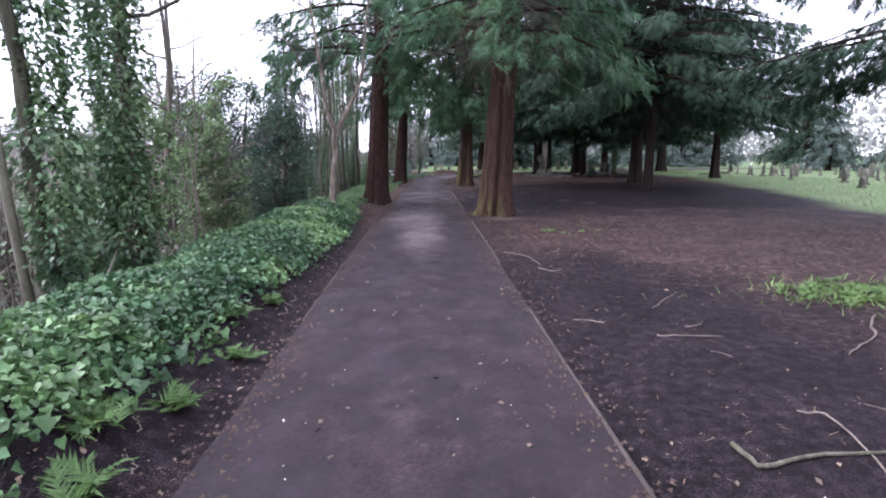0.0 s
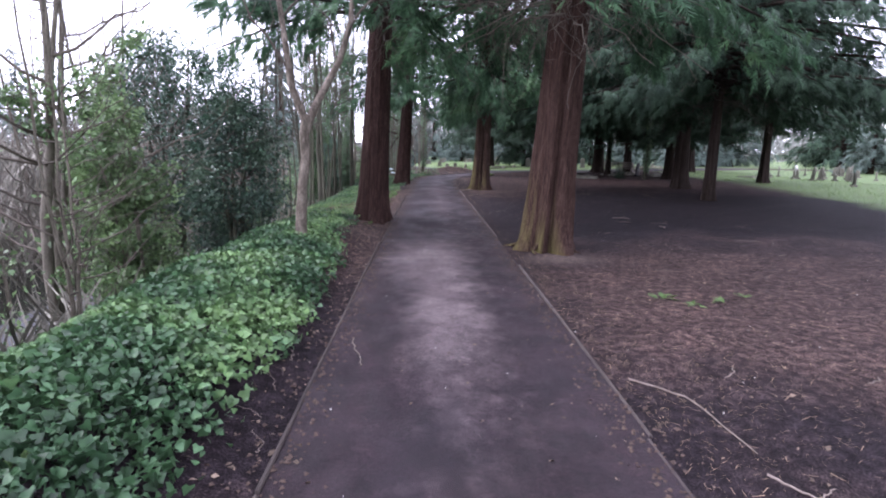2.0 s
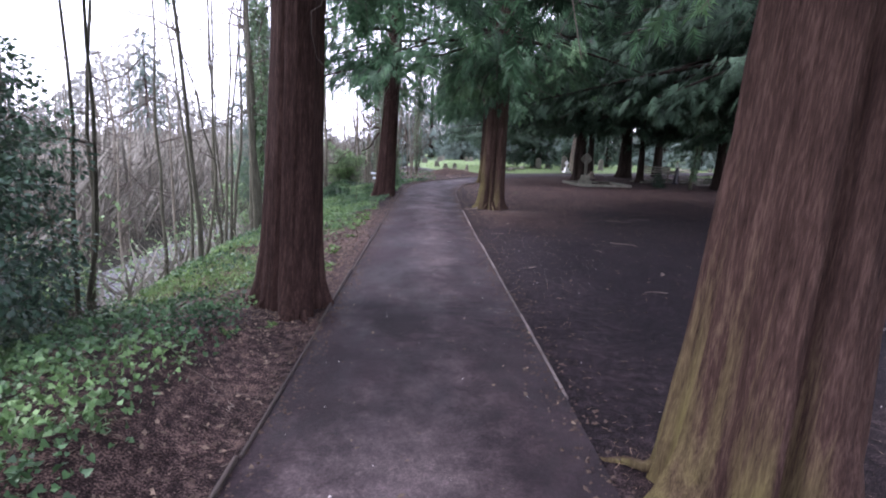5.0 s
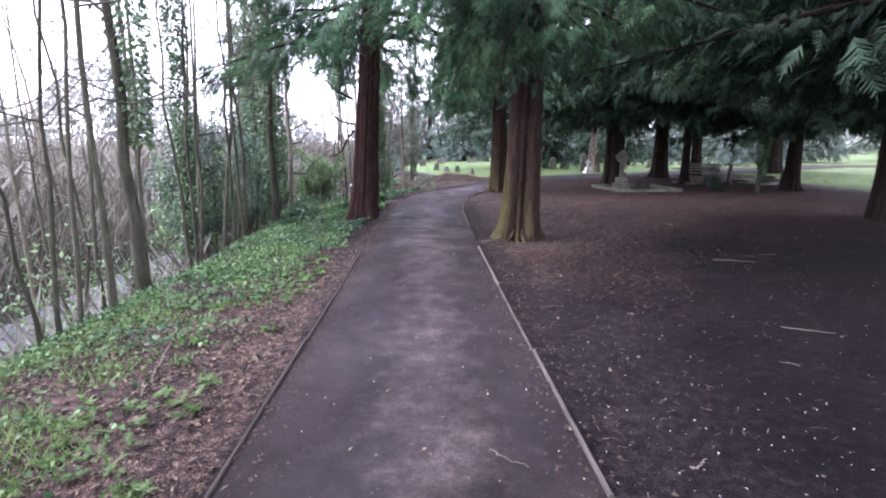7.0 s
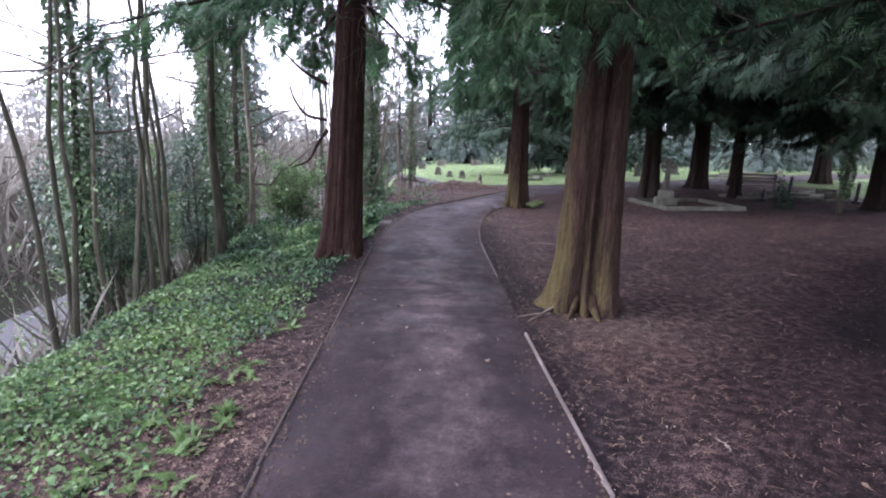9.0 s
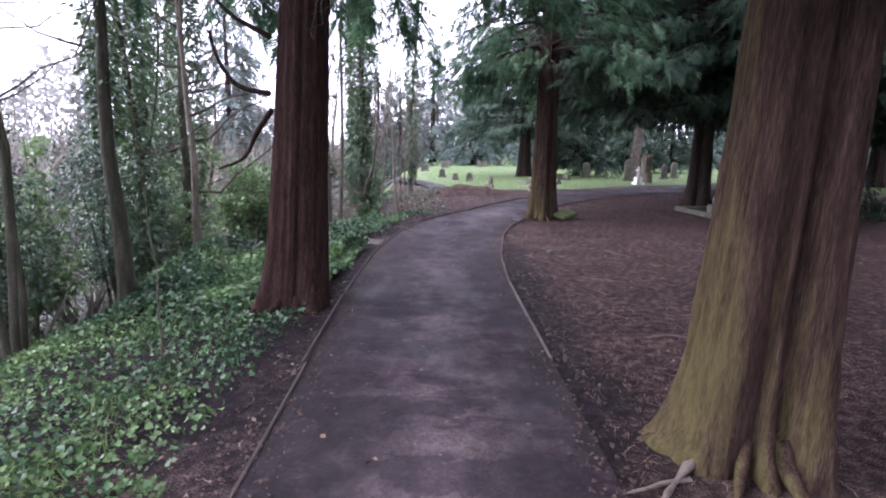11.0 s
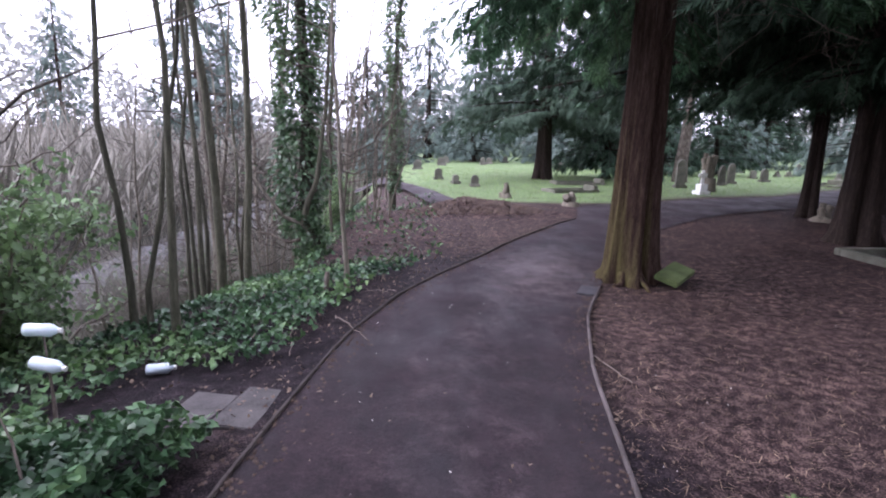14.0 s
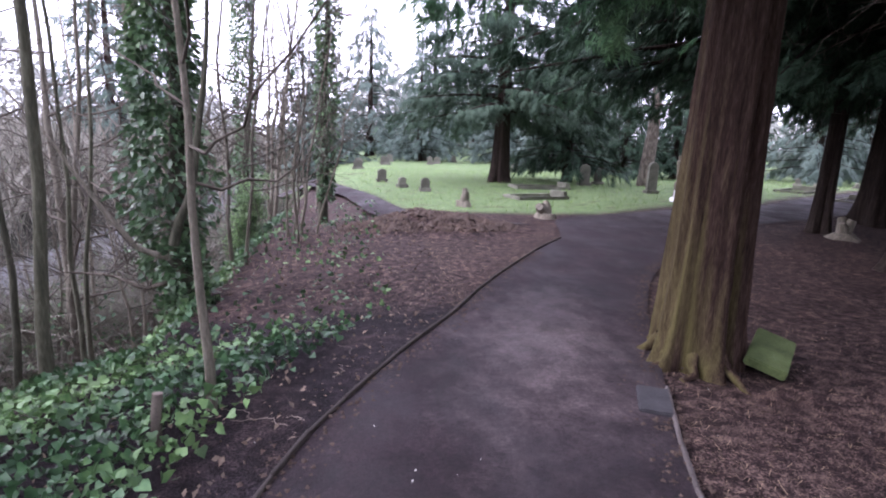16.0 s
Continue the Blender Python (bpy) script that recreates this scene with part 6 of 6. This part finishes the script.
for n, pts in enumerate([[(1.2, 11.5), (1.5, 11.2), (1.55, 10.5)], [(1.48, 10.3), (1.6, 10.1), (1.75, 10.2)], [(2.2, 8.4), (2.7, 9.0)], [(0.4, 22.1), (0.5, 22.0), (0.62, 21.9)], [(-0.65, 37.55), (-0.3, 36.9)], [(1.5, 36.7), (1.62, 36.2)], [(0.93, 26.1), (0.95, 25.75)], [(-0.9, 12.2), (-0.75, 11.6)], [(0.1, 31.6), (0.15, 31.2), (0.1, 30.9)], [(2.0, 33.3), (2.5, 33.0)], [(2.9, 35.2), (3.1, 34.6)], [(3.5, 24.2), (3.9, 24.0)], [(4.4, 27.2), (4.9, 27.0)], [(1.9, 7.6), (2.4, 7.55)]]):
    fallen_branch(pts, 0.007, THIN, seed=10 + n)
rw = np.random.default_rng(19)
for n in range(46):
    x, y, a, ln = rw.uniform(1.3, 7), rw.uniform(5, 38), rw.uniform(0, 3.14), rw.uniform(0.12, 0.4)
    fallen_branch([(x, y), (x + ln * 0.5 * math.cos(a), y + ln * 0.5 * math.sin(a)), (x + ln * math.cos(a + 0.3), y + ln * math.sin(a + 0.3))], rw.uniform(0.003, 0.007), THIN, seed=40 + n)


# ---- plastic bottles ----
def bottle(x, y, z, rz, ry, label):
    root = tagged(empty("plastic_bottle", x, y, z), label, "plastic bottle", "plastic bottles by the bank")
    root.rotation_euler = (0, ry, rz)
    root.scale = (0.82, 0.95, 0.95)
    g = Geo()
    zs = [-0.125, -0.12, -0.1, -0.02, 0.05, 0.085, 0.105]
    tube(g, [(t, 0, 0) for t in zs], [0.02, 0.038, 0.042, 0.04, 0.042, 0.026, 0.014], 14, None, True)
    body = g.link("body", M_PLASTIC, root, True)
    g = Geo()
    tube(g, [(0.105, 0, 0), (0.128, 0, 0)], [0.017, 0.017], 12, None, True)
    g.link("cap", M_MARBLE, body)
    return root


def cane(x, y, top):
    g = Geo()
    z0 = float(ground_z(x, y)) - 0.1
    tube(g, [(x, y, z0), (x + 0.01, y, (z0 + top) / 2), (x, y, top)], [0.008, 0.007, 0.006], 6, None, True)
    return tagged(g.link("cane", M_TWIGP), "thin cane standing in the ivy with a bottle on it", "cane", "canes")


bottle(-1.8, 36.6, float(ground_z(-1.8, 36.6)) + 0.05, 0.3, 0.0, "empty milky plastic bottle lying in the leaves")
bottle(-2.1, 35.85, 0.47, 0.1, 0.05, "empty milky plastic bottle stuck on a cane")
bottle(-2.02, 35.75, 0.29, -0.1, 0.15, "empty milky plastic bottle stuck on a cane")
cane(-2.1, 35.85, 0.44)
cane(-2.02, 35.75, 0.26)


# ivy sprigs and bare snags on the cedar by the bank
root = tagged(empty("climbing_ivy", -1.38, 32.1, 0.0), "dark ivy sprigs climbing the shaded side of a cedar", "ivy")
rv = np.random.default_rng(23)
m = 260
h = rv.uniform(1.3, 4.2, m)
a = rv.normal(0.6, 0.35, m)
rad = 0.3 + 0.16 * rv.uniform(0, 1, m) * (0.6 + 0.4 * np.sin(h * 6))
g = Geo()
dd = np.stack([np.cos(a) + rv.normal(0, 0.4, m), np.sin(a) + rv.normal(0, 0.4, m), rv.normal(-0.5, 0.4, m)], -1)
scatter(g, *IVYLEAF, np.stack([rad * np.cos(a), rad * np.sin(a), h], -1), frames(dd, np.repeat([[0.0, 0.0, 1.0]], m, 0), rv.normal(0, 0.5, m)), rv.uniform(0.04, 0.08, m))
g.link("foliage", M_SHRUB, root)
g = Geo()
tube(g, [(0.26, 0.17, 0.0), (0.25, 0.19, 1.2), (0.27, 0.18, 2.5), (0.24, 0.17, 4.2)], [0.02, 0.018, 0.014, 0.008], 6)
g.link("stem", M_BARKG, root)
for q in ([(-0.2, 0, 2.15), (-0.55, 0.05, 2.2), (-0.75, 0.1, 2.5), (-0.8, 0.1, 2.75)], [(-0.2, 0.05, 2.0), (-0.4, 0.1, 1.75), (-0.5, 0.1, 1.5), (-0.8, 0.15, 1.4)], [(-0.2, 0.1, 2.7), (-0.6, 0.2, 2.9), (-1.0, 0.3, 3.3)]):
    g = Geo()
    tube(g, resample3(q), np.linspace(0.03, 0.012, 12), 7)
    g.link("snag", M_BARK, root)


# dead stalks standing in the ivy mound
for n, (x, y, top) in enumerate([(-2.05, 34.0, 0.85), (-1.95, 34.05, 0.55), (-2.5, 34.3, 0.7), (-1.55, 34.9, 0.5), (-1.6, 34.75, 0.42), (-2.7, 33.6, 0.75), (-1.75, 33.4, 0.4), (-2.25, 35.1, 0.6)]):
    z0 = float(ground_z(x, y))
    g = Geo()
    tube(g, [(x, y, z0 - 0.05), (x - 0.05 + 0.02 * (n % 3), y, z0 + 0.4 * top), (x - 0.1 + 0.06 * (n % 3), y + 0.04, z0 + 0.75 * top), (x - 0.16 + 0.1 * (n % 3), y + 0.06, z0 + top)], [0.008, 0.007, 0.006, 0.003], 6, None, True)
    tagged(g.link("dead_stalk", M_TWIGP, smooth=True), "thin pale dead stalk standing in the ivy", "stalk", "dead stalks in the ivy")


# torn pale roots at the foot of the cedar beside the path
root = tagged(empty("torn_root", 1.8, 29.25, 0.0), "pale torn roots bared at a cedar's foot beside the edging", "tree root")
for q, r0 in (([(-0.36, -0.16, 0.04), (-0.55, -0.34, 0.01), (-0.7, -0.5, 0.0), (-0.86, -0.72, -0.02)], 0.02), ([(-0.45, -0.3, 0.0), (-0.62, -0.34, 0.01), (-0.74, -0.4, 0.015), (-0.84, -0.4, -0.01)], 0.016)):
    g = Geo()
    tube(g, resample3(q), np.linspace(r0, r0 * 0.4, 12), 8, 1 + 0.3 * rv.normal(size=(12, 8)))
    g.link("root", M_TWIGP, root, True)


# ---- beside the far paths: a bench, dark headstones, a potted-looking yew and an ivied trunk ----
M_BENCH = material("weathered_bench_timber", [(0.3, (0.1, 0.085, 0.07)), (0.7, (0.26, 0.23, 0.2))], 4, 0.85, 0.4, 60, stretch=(1, 8, 8))


def bench(x, y, turn):
    root = tagged(empty("bench", x, y, float(ground_z(x, y)) - 0.01), "weathered grey timber bench on the bare soil", "bench")
    root.rotation_euler[2] = turn
    for k in range(4):
        block("seat_slat", (1.5, 0.085, 0.03), (0, -0.16 + 0.1 * k, 0.43), M_BENCH, root, 0.005)
    for k in range(3):
        block("back_slat", (1.5, 0.025, 0.085), (0, 0.23, 0.56 + 0.12 * k), M_BENCH, root, 0.005)
    for sx in (-0.66, 0.66):
        block("leg", (0.06, 0.06, 0.41), (sx, -0.16, 0.205), M_BENCH, root, 0.006)
        block("leg", (0.06, 0.06, 0.86), (sx, 0.18, 0.43), M_BENCH, root, 0.006)
        block("armrest", (0.06, 0.42, 0.035), (sx, 0.0, 0.63), M_BENCH, root, 0.006)


bench(12.2, 43.2, -0.5)
for x, y, w, h in [(12.9, 42.2, 0.45, 0.75), (14.4, 41.0, 0.5, 0.6), (11.6, 41.6, 0.4, 0.35)]:
    headstone(x, y, w, h, "round", 0.9, 0.05, M_STONEK, "dark damp round-topped gravestone on bare soil", "dark gravestones")
plant_tree("small_yew", shrub_meshes(80, 1.05, 0.75, 1500, M_YEW, 0.06, 7), 10.8, 39.3, 0.0, 1.0, "small clipped dark yew bush on bare soil", "", "shrub")
plant_tree("ivy_clad_tree", IVYTREES[1], 12.0, 38.5, 0.6, 0.8, IVYL, "ivy-clad trees in the cemetery")


# ---- ferny herbs and strap-leaved rosettes on the bank ----
STRAP = (np.array([(-0.05, 0, 0), (0.05, 0, 0), (0.075, 0.4, 0.03), (-0.075, 0.4, 0.03), (0.05, 0.75, -0.06), (-0.05, 0.75, -0.06), (0.0, 1.0, -0.22)]), np.array([(0, 1, 2), (0, 2, 3), (3, 2, 4), (3, 4, 5), (5, 4, 6)]))


def herb_clump(name, x, y, leaf, n, size, steep, label, seed):
    """A clump of arching leaves round one root."""
    rs = np.random.default_rng(seed)
    root = tagged(empty(name, x, y, float(ground_z(x, y)) + 0.02), label, "plant", "green plants on the bank")
    a = rs.uniform(0, 6.28, n)
    dd = np.stack([np.cos(a), np.sin(a), rs.uniform(0.1, steep, n)], -1)
    base = np.stack([rs.normal(0, size * 0.35, n), rs.normal(0, size * 0.35, n), np.zeros(n)], -1)
    g = Geo()
    scatter(g, *leaf, base, frames(dd, np.repeat([[0.0, 0.0, 1.0]], n, 0), rs.normal(0, 0.35, n)), size * rs.uniform(0.6, 1.2, n))
    g.link("leaves", M_HERB, root)


for n, (x, y, s) in enumerate([(-1.38, 5.4, 0.2), (-1.38, 6.3, 0.15), (-1.9, 5.35, 0.17), (-1.45, 5.0, 0.18), (-1.78, 6.75, 0.15), (-1.55, 5.85, 0.17), (-1.33, 7.1, 0.12), (-1.6, 7.7, 0.14), (-2.2, 6.1, 0.16), (-1.42, 8.4, 0.12), (-1.7, 11.6, 0.12), (-1.6, 9.6, 0.12)]):
    herb_clump("ferny_herb", x, y, SPRAY, 26, s, 1.2, "bright green ferny herb growing out of the ivy", 300 + n)
for n, (x, y, s) in enumerate([(2.4, 13.65, 0.1), (2.95, 13.5, 0.09), (2.6, 13.4, 0.07), (3.3, 13.7, 0.08), (1.9, 34.9, 0.05), (3.2, 33.9, 0.06)]):
    herb_clump("weed", x, y, SPRAY, 12, s, 0.9, "small green weed growing on the bare soil", 360 + n)
for n, (x, y, s) in enumerate([(-2.1, 24.1, 0.24), (-1.95, 23.6, 0.16), (-1.6, 23.15, 0.15), (-1.48, 24.35, 0.14), (-1.5, 26.4, 0.2), (-2.25, 24.8, 0.2), (-2.8, 26.2, 0.2), (-2.0, 21.6, 0.17), (-1.75, 20.9, 0.13)]):
    herb_clump("strap_leaved_plant", x, y, STRAP, 22, s * 0.65, 1.6, "fresh green strap-leaved rosette among dry leaves", 330 + n)

# sticks on the bank, twigs along its edge, and a cut stake
fallen_branch([(-2.55, 24.9), (-2.25, 23.9), (-2.0, 23.0)], 0.014, "long thin greenish branch lying on the bank", M_BARKG, seed=201)
fallen_branch([(-1.1, 37.9), (-0.97, 37.2), (-0.84, 36.6)], 0.008, THIN, seed=202)
fallen_branch([(-1.3, 37.2), (-1.55, 38.2)], 0.007, THIN, seed=203)
fallen_branch([(-1.15, 15.3), (-1.02, 15.7), (-0.78, 15.5)], 0.006, THIN, seed=204)
for n in range(60):
    y, a, ln = rw.uniform(4, 40), rw.uniform(0.6, 2.5), rw.uniform(0.1, 0.35)
    x = float(left_edge(y)) - rw.uniform(0.03, 0.45)
    fallen_branch([(x, y), (x + ln * 0.5 * math.cos(a), y + ln * 0.5 * math.sin(a)), (x + ln * math.cos(a + 0.4), y + ln * math.sin(a + 0.4))], rw.uniform(0.002, 0.005), "thin brown twig lying in the litter beside the path", seed=220 + n)
g = Geo()
tube(g, [(-0.86, 38.25, float(ground_z(-0.86, 38.25)) - 0.1), (-0.85, 38.25, 0.12), (-0.84, 38.26, 0.24)], [0.028, 0.027, 0.026], 9, None, True)
tagged(g.link("stake", M_TWIGP), "short cut wooden stake standing in the ivy", "stake")
